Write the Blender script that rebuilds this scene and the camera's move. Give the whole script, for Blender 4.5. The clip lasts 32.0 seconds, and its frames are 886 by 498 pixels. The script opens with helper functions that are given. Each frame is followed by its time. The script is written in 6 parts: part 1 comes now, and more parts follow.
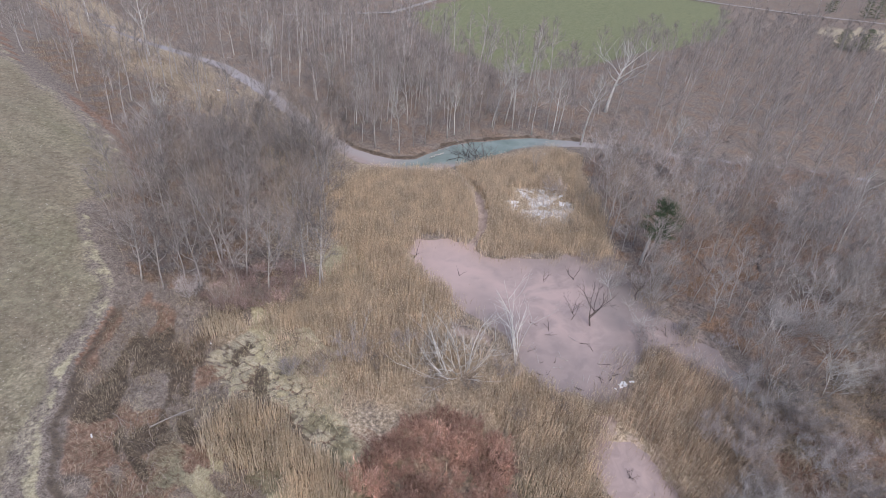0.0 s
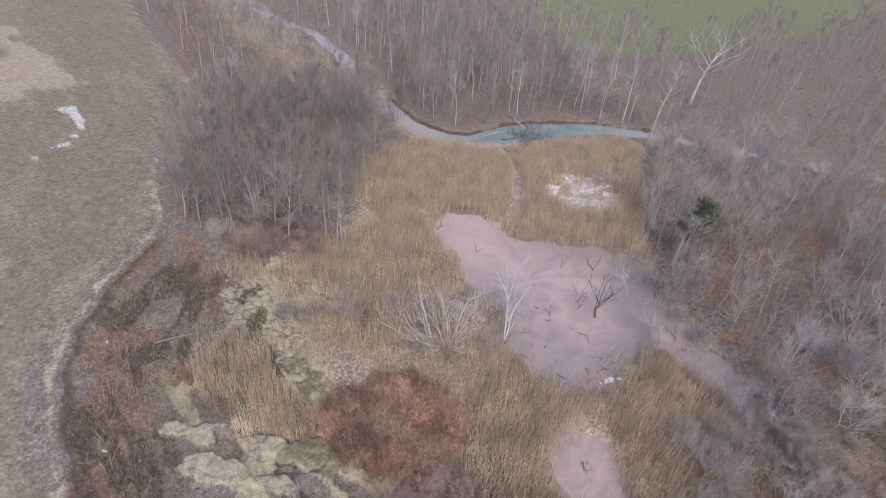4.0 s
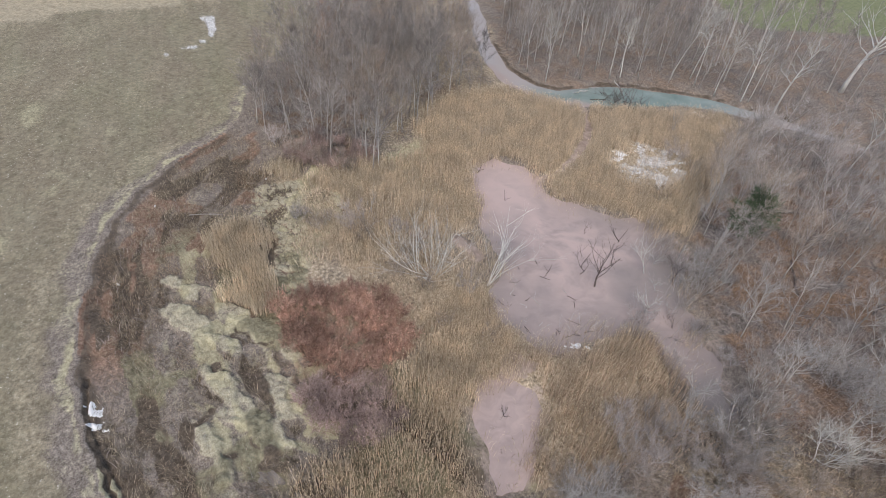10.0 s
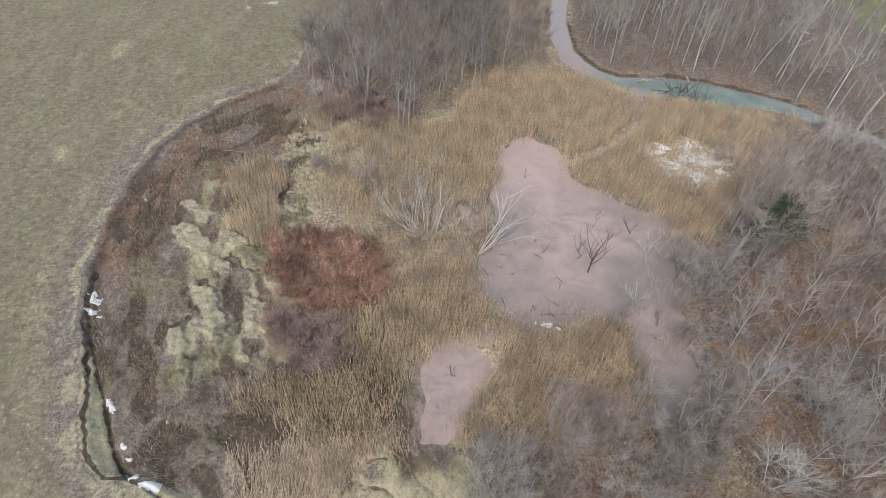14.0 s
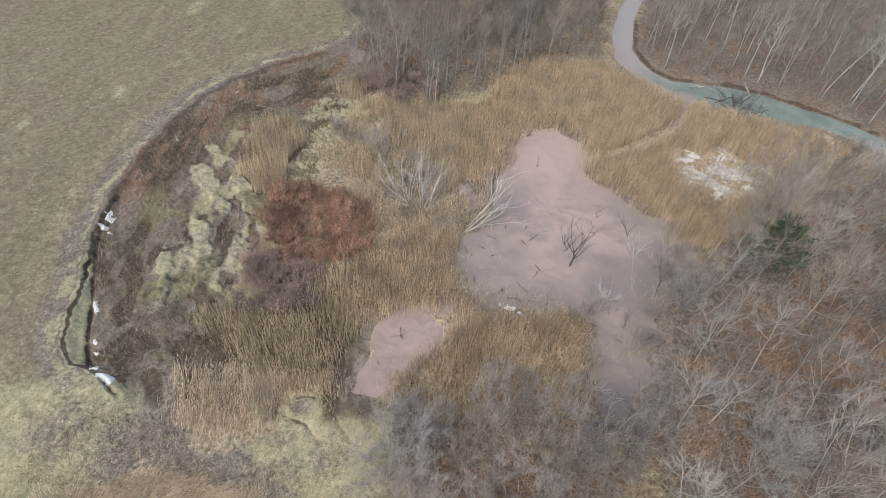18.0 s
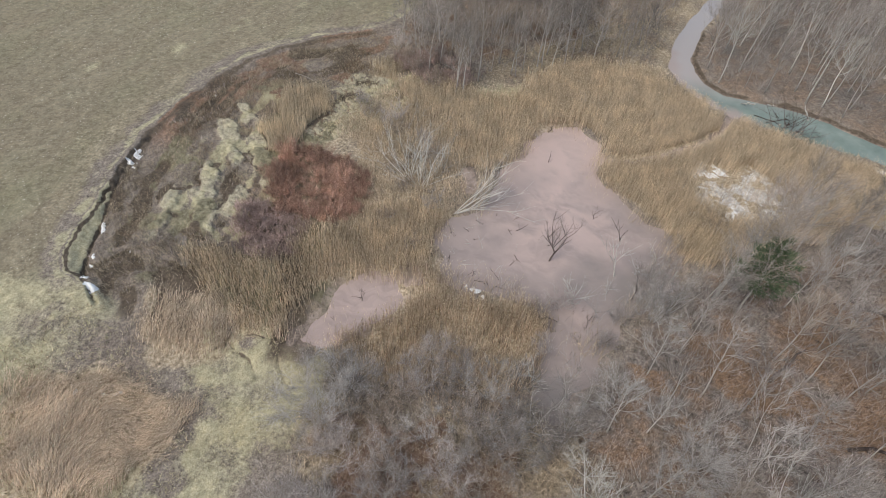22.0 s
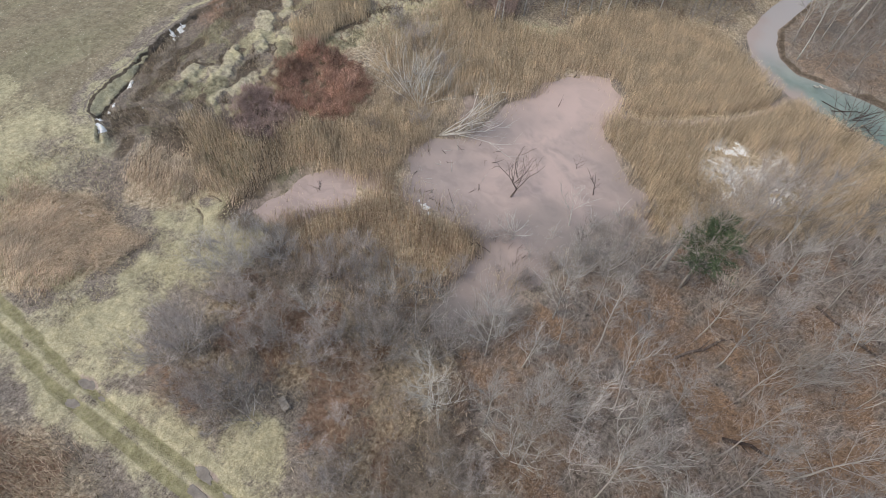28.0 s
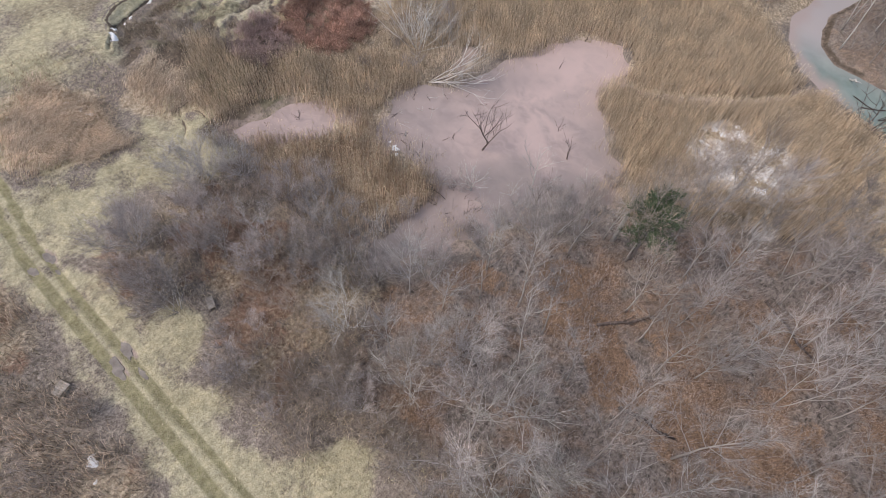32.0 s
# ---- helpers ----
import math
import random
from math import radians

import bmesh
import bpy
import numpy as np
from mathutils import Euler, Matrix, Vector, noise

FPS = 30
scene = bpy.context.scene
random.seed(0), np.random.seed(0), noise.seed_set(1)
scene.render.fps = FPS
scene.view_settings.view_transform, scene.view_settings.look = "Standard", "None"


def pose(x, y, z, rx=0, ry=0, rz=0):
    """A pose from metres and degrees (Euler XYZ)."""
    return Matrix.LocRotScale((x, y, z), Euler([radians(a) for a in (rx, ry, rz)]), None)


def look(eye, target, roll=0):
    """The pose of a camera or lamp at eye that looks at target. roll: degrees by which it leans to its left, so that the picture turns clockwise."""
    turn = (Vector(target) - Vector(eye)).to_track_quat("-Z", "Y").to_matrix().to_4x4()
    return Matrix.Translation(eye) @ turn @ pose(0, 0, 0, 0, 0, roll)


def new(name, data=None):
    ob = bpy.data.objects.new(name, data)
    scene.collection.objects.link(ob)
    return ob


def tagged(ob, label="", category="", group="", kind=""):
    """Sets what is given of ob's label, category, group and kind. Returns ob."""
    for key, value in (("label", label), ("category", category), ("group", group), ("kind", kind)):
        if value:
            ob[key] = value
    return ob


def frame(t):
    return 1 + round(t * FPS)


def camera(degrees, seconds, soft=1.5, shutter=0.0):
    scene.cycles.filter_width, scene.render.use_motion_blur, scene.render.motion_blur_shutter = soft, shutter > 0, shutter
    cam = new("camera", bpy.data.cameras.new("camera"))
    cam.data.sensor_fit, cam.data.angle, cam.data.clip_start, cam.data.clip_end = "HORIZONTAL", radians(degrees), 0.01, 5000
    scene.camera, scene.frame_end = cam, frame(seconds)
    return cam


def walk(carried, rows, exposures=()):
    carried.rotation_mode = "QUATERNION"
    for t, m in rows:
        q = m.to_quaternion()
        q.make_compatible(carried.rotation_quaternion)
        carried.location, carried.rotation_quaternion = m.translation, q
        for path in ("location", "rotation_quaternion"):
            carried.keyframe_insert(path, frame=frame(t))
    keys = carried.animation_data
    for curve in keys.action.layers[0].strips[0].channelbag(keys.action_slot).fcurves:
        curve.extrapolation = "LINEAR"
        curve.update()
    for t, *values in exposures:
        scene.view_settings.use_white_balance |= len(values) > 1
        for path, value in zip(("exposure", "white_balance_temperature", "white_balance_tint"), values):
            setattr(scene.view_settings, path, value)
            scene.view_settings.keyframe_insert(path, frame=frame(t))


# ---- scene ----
cam = camera(79.3, 32.0, 0.6)
METRES, EYE, TILT, LEAN, TURN = 101.57, 46.0, 0.0, 0.0, 32.3
ROWS = [
    (0.0, 0.0, 0.0, 0.0, 2.98, -33.45, -4.52),
    (0.5, 0.0156, -0.0013, 0.0006, 4.52, -33.52, -4.45),
    (1.0, 0.0302, -0.0024, 0.0017, 6.24, -33.6, -4.38),
    (1.5, 0.0461, -0.0032, 0.0025, 7.98, -33.69, -4.33),
    (2.0, 0.0612, -0.0038, 0.0034, 9.58, -33.95, -4.27),
    (2.5, 0.0765, -0.0038, 0.0037, 11.15, -34.4, -4.23),
    (3.0, 0.0913, -0.0032, 0.0038, 12.51, -34.99, -4.24),
    (3.5, 0.1066, -0.002, 0.004, 13.98, -35.61, -4.21),
    (5.5, 0.168, 0.0058, 0.0036, 20.49, -37.57, -4.0),
    (6.0, 0.1825, 0.008, 0.0037, 22.2, -38.08, -4.01),
    (6.5, 0.1961, 0.0119, 0.0035, 23.82, -38.61, -4.08),
    (7.0, 0.2118, 0.0155, 0.0032, 25.3, -39.07, -4.03),
    (7.5, 0.2267, 0.0198, 0.003, 26.91, -39.51, -4.0),
    (8.0, 0.242, 0.0242, 0.0027, 28.6, -39.94, -3.94),
    (8.5, 0.2572, 0.0286, 0.0021, 30.13, -40.39, -3.92),
    (9.0, 0.2729, 0.0338, 0.0022, 31.77, -40.81, -3.81),
    (9.5, 0.2868, 0.0391, 0.0017, 33.3, -41.21, -3.78),
    (10.0, 0.3019, 0.0442, 0.0012, 34.82, -41.61, -3.73),
    (10.5, 0.3161, 0.0497, 0.0009, 36.46, -41.99, -3.69),
    (11.0, 0.3304, 0.0559, -0.0004, 38.06, -42.35, -3.68),
    (11.5, 0.3436, 0.0631, -0.0013, 39.68, -42.7, -3.65),
    (12.0, 0.3582, 0.0704, -0.002, 41.37, -42.93, -3.59),
    (12.5, 0.3723, 0.0781, -0.0024, 43.12, -43.2, -3.55),
    (13.0, 0.3866, 0.0859, -0.0029, 44.63, -43.51, -3.53),
    (13.5, 0.4004, 0.0941, -0.0031, 46.24, -43.75, -3.52),
    (14.0, 0.4138, 0.1022, -0.0028, 47.81, -43.94, -3.5),
    (14.5, 0.4268, 0.1102, -0.0022, 49.35, -44.17, -3.51),
    (16.5, 0.4741, 0.1488, 0.0013, 55.42, -44.99, -3.68),
    (17.0, 0.4864, 0.1595, 0.0007, 56.97, -45.13, -3.66),
    (17.5, 0.4978, 0.1696, 0.0001, 58.48, -45.28, -3.63),
    (18.0, 0.5092, 0.1809, -0.0004, 59.95, -45.43, -3.64),
    (18.5, 0.5199, 0.1927, -0.0013, 61.43, -45.51, -3.61),
    (19.0, 0.5304, 0.204, -0.0018, 62.73, -45.61, -3.63),
    (19.5, 0.5411, 0.2158, -0.0017, 64.36, -45.72, -3.64),
    (20.0, 0.551, 0.2276, -0.0013, 65.93, -45.83, -3.64),
    (20.5, 0.5602, 0.2396, -0.0016, 67.3, -45.9, -3.64),
    (21.0, 0.5695, 0.2518, -0.0016, 68.75, -46.02, -3.63),
    (21.5, 0.5784, 0.265, -0.0016, 70.44, -46.09, -3.61),
    (22.0, 0.5867, 0.2782, -0.0019, 71.94, -46.14, -3.62),
    (22.5, 0.5948, 0.2915, -0.0024, 73.31, -46.21, -3.64),
    (23.0, 0.6039, 0.3049, -0.0028, 74.69, -46.28, -3.62),
    (23.5, 0.6116, 0.3193, -0.0032, 76.32, -46.47, -3.61),
    (24.0, 0.6194, 0.3335, -0.0038, 77.78, -46.83, -3.59),
    (24.5, 0.6263, 0.3477, -0.0039, 79.21, -47.49, -3.59),
    (25.0, 0.6334, 0.3621, -0.0038, 80.49, -48.26, -3.58),
    (25.5, 0.6396, 0.3763, -0.0036, 81.87, -48.98, -3.57),
    (27.5, 0.6609, 0.4331, -0.0007, 87.49, -51.71, -3.64),
    (28.0, 0.6655, 0.4486, -0.0006, 88.98, -52.31, -3.55),
    (28.5, 0.6697, 0.4643, -0.0005, 90.33, -52.82, -3.51),
    (29.0, 0.6738, 0.48, -0.0005, 91.53, -53.32, -3.46),
    (29.5, 0.6776, 0.4955, -0.0006, 92.89, -53.88, -3.38),
    (30.0, 0.681, 0.511, -0.0002, 94.3, -54.37, -3.38),
    (30.5, 0.6834, 0.5266, 0.0, 95.56, -54.88, -3.34),
    (31.0, 0.6855, 0.5422, 0.0002, 96.75, -55.31, -3.31),
    (31.5, 0.6872, 0.558, 0.0004, 98.23, -55.79, -3.24),
    (32.0, 0.689, 0.5741, 0.0005, 99.58, -56.19, -3.21),
]
EXPOSURES = [(0, 0.28, 6560, 15), (3, 0.28, 6500, 18.5), (6, 0.28, 6710, 15.5), (9, 0.28, 6790, 10.5), (16, 0.27, 7130, 6.3), (25, 0.27, 7160, 5.3), (30, 0.33, 7080, 7.5), (32, 0.34, 7060, 13)]
walk(cam, [(t, pose(0, 0, EYE, TILT, LEAN, TURN) @ pose(METRES * x, METRES * y, METRES * z, 90 + pitch, roll, yaw)) for t, x, y, z, yaw, pitch, roll in ROWS], EXPOSURES)

# ---- world and light ----
world = bpy.data.worlds.new("overcast_sky")
scene.world = world
world.use_nodes = True
wn = world.node_tree.nodes
sky = wn.new("ShaderNodeTexSky")
sky.sky_type = "NISHITA"
sky.sun_disc = False
SUN_EL, SUN_AZ = radians(52), radians(125)
sky.sun_elevation, sky.sun_rotation = SUN_EL, SUN_AZ
sky.dust_density = 2.0
sky.air_density = 1.0
sky.ozone_density = 1.0
wn["Background"].inputs["Strength"].default_value = 0.15
world.node_tree.links.new(sky.outputs[0], wn["Background"].inputs["Color"])
sun_data = bpy.data.lights.new("sun", "SUN")
sun_data.energy, sun_data.angle, sun_data.color = 1.1, radians(28), (1.0, 0.95, 0.89)
sun = new("sun", sun_data)
sun_way = Vector((math.sin(SUN_AZ) * math.cos(SUN_EL), math.cos(SUN_AZ) * math.cos(SUN_EL), math.sin(SUN_EL)))
sun.matrix_world = look(sun_way * 300, (0, 0, 0))

# ---- small numeric tools ----
rng = np.random.default_rng(7)


def lattice(seed):
    return np.random.default_rng(seed).random((256, 256))


LATTICES = [lattice(s) for s in range(6)]


def vnoise(x, y, size, seed=0):
    """Smooth value noise 0..1 with cells of that size in metres."""
    g = LATTICES[seed % 6].ravel()
    u, v = np.asarray(x) / size + 37.3 * seed, np.asarray(y) / size - 11.7 * seed
    i, j = np.floor(u), np.floor(v)
    a, b = u - i, v - j
    a, b = a * a * (3 - 2 * a), b * b * (3 - 2 * b)
    i, j = i.astype(np.int32), j.astype(np.int32)
    i0, i1, j0, j1 = (i & 255) << 8, ((i + 1) & 255) << 8, j & 255, (j + 1) & 255
    low = g[i0 + j0] * (1 - a) + g[i1 + j0] * a
    return low + (g[i0 + j1] * (1 - a) + g[i1 + j1] * a - low) * b


def fbm(x, y, size, seed=0, octaves=3):
    total, amp, norm = 0, 1.0, 0
    for k in range(octaves):
        total = total + amp * vnoise(x, y, size / 2 ** k, seed + k)
        norm += amp
        amp *= 0.5
    return total / norm


def worley(x, y, size, seed=0):
    """Distances to the nearest and second nearest of jittered points, in cells."""
    g = LATTICES[seed % 6]
    u, v = np.asarray(x) / size, np.asarray(y) / size
    i, j = np.floor(u).astype(int), np.floor(v).astype(int)
    f1, f2 = np.full(np.shape(u), 9.0), np.full(np.shape(u), 9.0)
    for a in (-1, 0, 1):
        for b in (-1, 0, 1):
            ci, cj = i + a, j + b
            px, py = ci + g[ci % 256, cj % 256], cj + g[(cj + 91) % 256, (ci + 17) % 256]
            d = np.hypot(u - px, v - py)
            f2 = np.minimum(f2, np.maximum(d, f1))
            f1 = np.minimum(f1, d)
    return f1, f2


def smooth(a, b, v):
    s = np.clip((v - a) / (b - a), 0, 1)
    return s * s * (3 - 2 * s)


def line_distance(pts, x, y, closed=False):
    """Distance to a polyline, the place along it (in points) and the side (+1 to its left)."""
    pts = np.asarray(pts, float)
    x, y = np.asarray(x, float), np.asarray(y, float)
    best = np.full(x.shape, 1e18)
    along, side = np.zeros(x.shape), np.ones(x.shape)
    for k in range(len(pts) if closed else len(pts) - 1):
        a, d = pts[k], pts[(k + 1) % len(pts)] - pts[k]
        dx, dy = x - a[0], y - a[1]
        s = np.clip((dx * d[0] + dy * d[1]) / max(d @ d, 1e-9), 0, 1)
        e = (dx - s * d[0]) ** 2 + (dy - s * d[1]) ** 2
        m = e < best
        np.copyto(best, e, where=m)
        if not closed:
            np.copyto(along, k + s, where=m)
            np.copyto(side, np.where(d[0] * dy - d[1] * dx > 0, 1.0, -1.0), where=m)
    return np.sqrt(best), along, side


def inside(pts, x, y):
    odd = np.zeros(np.shape(x), bool)
    for k in range(len(pts)):
        (x0, y0), (x1, y1) = pts[k], pts[(k + 1) % len(pts)]
        if y0 == y1:
            continue
        cross = ((y0 > y) != (y1 > y)) & (x < (x1 - x0) * (y - y0) / (y1 - y0) + x0)
        odd ^= cross
    return odd


def signed(pts, x, y):
    """Signed distance to an outline, negative inside."""
    d, _, _ = line_distance(pts, x, y, True)
    return np.where(inside(pts, x, y), -d, d)


def region(pts, x, y, soft=1.0, wobble=1.2, size=4.0, seed=0):
    """1 inside an outline with a soft, uneven edge, 0 outside."""
    d = signed(pts, x, y) + (fbm(x, y, size, seed, 4) - 0.5) * 3.6 * wobble
    return 1 - smooth(-soft, soft, d)


# ---- the plan ----
WATER = -2.6
FIELD = 0.3
POND = [(-43, 57.5), (-45, 62), (-41, 66.2), (-35.5, 66.3), (-30, 66.3), (-27, 71), (-23, 75), (-18, 76.5), (-13.5, 76.2), (-9, 73.5),
        (-5.8, 70), (-2.4, 69), (2, 67), (6, 64.6), (8.5, 63), (6.9, 61), (4, 61.3), (0.5, 60.5), (-3, 61), (-5.5, 59), (-4.6, 55),
        (-4.8, 51.5), (-6.5, 47.5), (-11, 45.8), (-16, 46.3), (-20, 49.5), (-25, 51.5), (-31, 52.5), (-37, 54.5)]
LOBE = [(-5.2, 40.2), (-4.8, 43.4), (-1.5, 44.7), (2, 43.7), (5.7, 41.2), (7.6, 38.3), (7.3, 35.9), (4.6, 35.4), (0, 37.2)]
CREEK = [(-260, 110, 2), (-200, 97, 2), (-170, 99, 3), (-150, 100, 3.6), (-123, 94, 4.2), (-110, 90, 4), (-98, 85.3, 4.4), (-85, 81.7, 4.2), (-78, 80.3, 4.2),
         (-72, 80, 4.6), (-66.5, 82, 5), (-62, 86, 6.5), (-60.3, 91, 8.5), (-59.5, 97, 9), (-57, 103.5, 8.5), (-54.6, 110, 6), (-51, 116, 5),
         (-45, 121, 4.5), (-39, 125.5, 3.5), (-30, 131, 1.5), (-15, 138, 1.2), (5, 150, 1.2), (60, 170, 1.2), (160, 180, 1.2)]
CREEK_XY = [(p[0], p[1]) for p in CREEK]
CREEK_W = np.array([p[2] for p in CREEK])
SCARP = [(60, 0), (30, 8), (18, 11), (10.5, 15.0), (8.4, 12.3), (7.5, 9.6), (5, 7.4), (1, 6.2), (-4, 5), (-10, 3), (-17.5, 1.6), (-26, 1.8), (-34, 2.5), (-41, 4),
         (-47.6, 6.9), (-54, 12.4), (-59, 18.5), (-64.5, 23.3), (-77, 26.5), (-86, 30.5), (-88, 39), (-110, 47.5), (-140, 52), (-180, 57), (-260, 75), (-600, 140)]
FISSURE = [(7.3, 11.5), (6.8, 10.8), (4.2, 9.3), (1.4, 8.2), (-3, 6.4), (-8.4, 4.3), (-13, 3.0), (-17, 2.7)]
REED_NORTH = [(-62, 57.5), (-66, 70), (-66, 75.5), (-58, 81), (-54, 85), (-51, 90), (-50, 98), (-47, 107), (-42, 112), (-36, 110), (-30, 98), (-22, 86), (-17.5, 79.5),
              (-19.5, 76.5), (-25.1, 74.3), (-31.6, 66.6), (-35, 67), (-41.5, 67), (-46, 62), (-44, 57), (-48, 52), (-55, 53)]
REED_WEST = [(-44, 29.5), (-45.5, 34.4), (-46.5, 41), (-48, 52), (-44, 56.5), (-37, 53.6), (-31, 51.6), (-29, 46), (-24, 42), (-26, 35), (-31.5, 31.5), (-37.6, 33.5)]
REED_SOUTH = [(-8.2, 31.5), (-11, 36), (-17, 40), (-18, 44.5), (-12, 44.8), (-7, 45.4), (-5.4, 43), (-4.4, 39.6), (-1.7, 37.1), (1.5, 36.1), (4.6, 35), (6.3, 34), (5.4, 29.4), (3, 24), (1, 20.8), (-1.4, 21.6), (-0.4, 26.2), (-1.3, 31)]
REED_POINT = [(-5.6, 45.8), (-3.9, 51), (-3.6, 55), (-4.4, 59), (-2.5, 60.2), (2.5, 59.8), (6.4, 58), (9, 50), (8.4, 44), (6.5, 41.2), (2, 44), (-1.5, 45.4)]
REED_SOUTHWEST = [(6.4, 18.6), (5.7, 20.8), (6.2, 25), (5.3, 29), (5.8, 34.1), (7, 34.9), (8.8, 31), (11.5, 29.2), (13.6, 26.8), (14.4, 23.6), (12.8, 21.6), (9.6, 19.4)]
REED_TRACK = [(23, 14.1), (18.6, 13.8), (15.4, 20.8), (16.8, 25.7), (17.4, 30), (21.2, 30.4), (26.9, 27.6), (29, 24), (28, 17)]
REED_ISLAND = [(-35.8, 17.2), (-36.2, 20.4), (-31, 22), (-25, 22.6), (-20.6, 22.4), (-20.4, 19), (-24, 17.4), (-30, 16.6)]
REED_NICHE = [(-48.2, 25), (-49.4, 28.6), (-44.8, 29.6), (-43.9, 26.4)]
REED_SHELF = [(-43.6, 33), (-45, 42), (-41.6, 42.6), (-39.6, 36), (-40, 32.9)]
LUMPS_NORTH = [(-45, 23.6), (-45, 30.6), (-41, 33.8), (-34.2, 33.6), (-30.6, 29.8), (-26.6, 26.6), (-20.4, 24), (-21.6, 21.7), (-28, 22.6), (-33, 23.4), (-40, 22.3)]
PALE_BLOCKS = [[(-26.1, 10.3), (-22.3, 12.9), (-17.3, 17.2), (-15.2, 16.9), (-19, 11.6), (-22.4, 10)], [(-25.6, 14.6), (-22, 17.8), (-17.2, 21), (-16.3, 19.8), (-20.5, 15.2)],
               [(-14.3, 17.4), (-12.4, 19.8), (-9.2, 21.2), (-6.2, 21.6), (-6.8, 19.1), (-10.8, 17.4)], [(-14.8, 13.4), (-11.5, 16.4), (-7.1, 18.6), (-3.1, 20.2), (-3.5, 17.5), (-8.3, 14.5), (-12.8, 12.7)],
               [(-19.3, 20), (-18.4, 22.3), (-13.7, 22.8), (-13.3, 20.9)], [(-30, 10.5), (-26.4, 14), (-25, 12.6), (-28.4, 9.6)], [(-9.5, 11.6), (-5, 14.4), (-0.4, 16.4), (-1.4, 14.2), (-6, 11.2)]]
LUMPS_SOUTH = [(-28, 9.6), (-27, 14.5), (-21.5, 20.5), (-16.2, 21.8), (-6, 20.8), (-3, 18), (-8.8, 13), (-20.8, 10)]
RED_BRUSH = [(-20.5, 21.8), (-22.2, 24), (-21.2, 27.7), (-20, 31.7), (-18, 34.4), (-14.6, 35), (-11.8, 34.2), (-8.2, 30.5), (-2.2, 30), (-0.9, 27.4), (-1.7, 24.1), (-5.2, 22.5), (-9.4, 21.3), (-14.7, 22.6)]
PALE_SOUTH = [(9.5, 30), (7.9, 33.2), (8, 36), (12.5, 38.6), (17.1, 39.8), (22, 38.4), (27.5, 42), (30.3, 41), (30.3, 30), (27, 28), (21, 30), (17, 26.6), (14.6, 25.2), (12.1, 29)]
CRACKS = [[(6.6, 36.2), (7.7, 34.7), (9.5, 34.8), (11.6, 36.2), (13.1, 38), (16.5, 39.5)], [(9.6, 28.6), (10.2, 30.1), (10.9, 32.4), (12.3, 33.7)], [(8.4, 31), (8.2, 33), (7.6, 34.6)]]
WET = [(-1.1, 17.5, 3.0, 1.5, 35, -0.95), (1.6, 19.6, 2.6, 1.0, 40, -1.02)]
PALE_GAP = [(31, 53), (25, 55), (24, 57), (28, 60), (29.5, 66), (27, 71), (21, 76), (20.5, 81), (26, 84), (31, 84)]
BRUSH_EAST = [(36, 36), (35.6, 48), (36.6, 52), (36.4, 58), (35.4, 62), (37, 66), (60, 80), (80, 60), (60, 20), (38, 20)]
WOOD_WEST = [(-62.5, 24.5), (-50, 31.5), (-44.6, 38), (-44.6, 43), (-52, 45), (-57.5, 54), (-65, 60), (-67, 74), (-80, 77.5), (-100, 81), (-125, 89), (-160, 93), (-200, 90),
             (-200, 66), (-140, 55), (-110, 50.5), (-91, 42), (-89, 34), (-78, 29)]
WOOD_EAST = [(-36, 118), (-34, 108), (-27, 97), (-19.5, 85), (-14.5, 79.5), (-9, 76.2), (-3, 71.5), (4, 68.5), (9.5, 65.5), (14, 67), (20, 72), (20, 82), (27, 86), (29, 100),
             (29, 160), (60, 168), (0, 147), (-15, 134.5), (-30, 127)]
SHRUB_SOUTH = [(9, 65), (7.4, 61.5), (7.5, 57), (9.8, 49), (7.5, 41), (9.5, 37.5), (13, 40), (19, 42.5), (24.5, 40), (27.5, 43), (28.8, 48), (28.8, 53), (24, 55.5), (26, 59), (28, 64), (26, 68.5), (20, 72), (13, 67)]
SHRUB_GAP = [(14, 67), (25, 66), (27.5, 72), (23, 76), (21.5, 81), (27, 86), (30, 92), (30, 112), (16, 104), (17, 84), (19, 73)]
GREEN_FAR = [(-176, 258), (-160, 206), (-112, 170), (-82, 160), (-66, 196), (-43, 315), (-66, 426), (-145, 430)]
STRAW_FIELD = [(-121, -14), (-124.5, 12), (-127, 28), (-160, 25), (-190, 22), (-400, 10), (-400, -60), (-110, -60)]
TAN_FAR = [(-12, 388), (30, 440), (120, 470), (120, 400), (24, 350), (6, 345)]
ROAD_FAR = [(-190, 160), (-170, 205), (-183, 265), (-150, 400), (-92, 428), (-61, 432), (-21, 440), (24, 459), (160, 520)]
TRACK_L = [(29.0, 8), (29.2, 20), (30.2, 29), (31.2, 37), (31.3, 45), (31.3, 53.7), (31.3, 61), (31.2, 72), (31.5, 90), (32, 160)]
PUDDLES = [(31.0, 39.4, 1.8, 1.1), (32.8, 39.9, 1.6, 0.9), (31.2, 41.6, 1.1, 0.7), (31.1, 53.9, 2.4, 0.9), (32.5, 54.8, 2.8, 1.0), (31.3, 57.0, 1.4, 0.6)]
TRICKLE = [(-36, 65.8), (-37.5, 72), (-41, 77), (-45, 81.5), (-49.5, 84.5), (-56, 87.5)]
CHANNEL = [(7.5, 62), (9.4, 66), (11.5, 68.8), (14, 70.5), (19, 74)]
LANE = [(-4.5, 79), (-1, 82), (0.5, 86), (2.5, 89), (2, 96), (0.5, 101)]
RIDGES = [(-26.5, 47.0), (-24.5, 47.8), (-22.5, 48.2)]


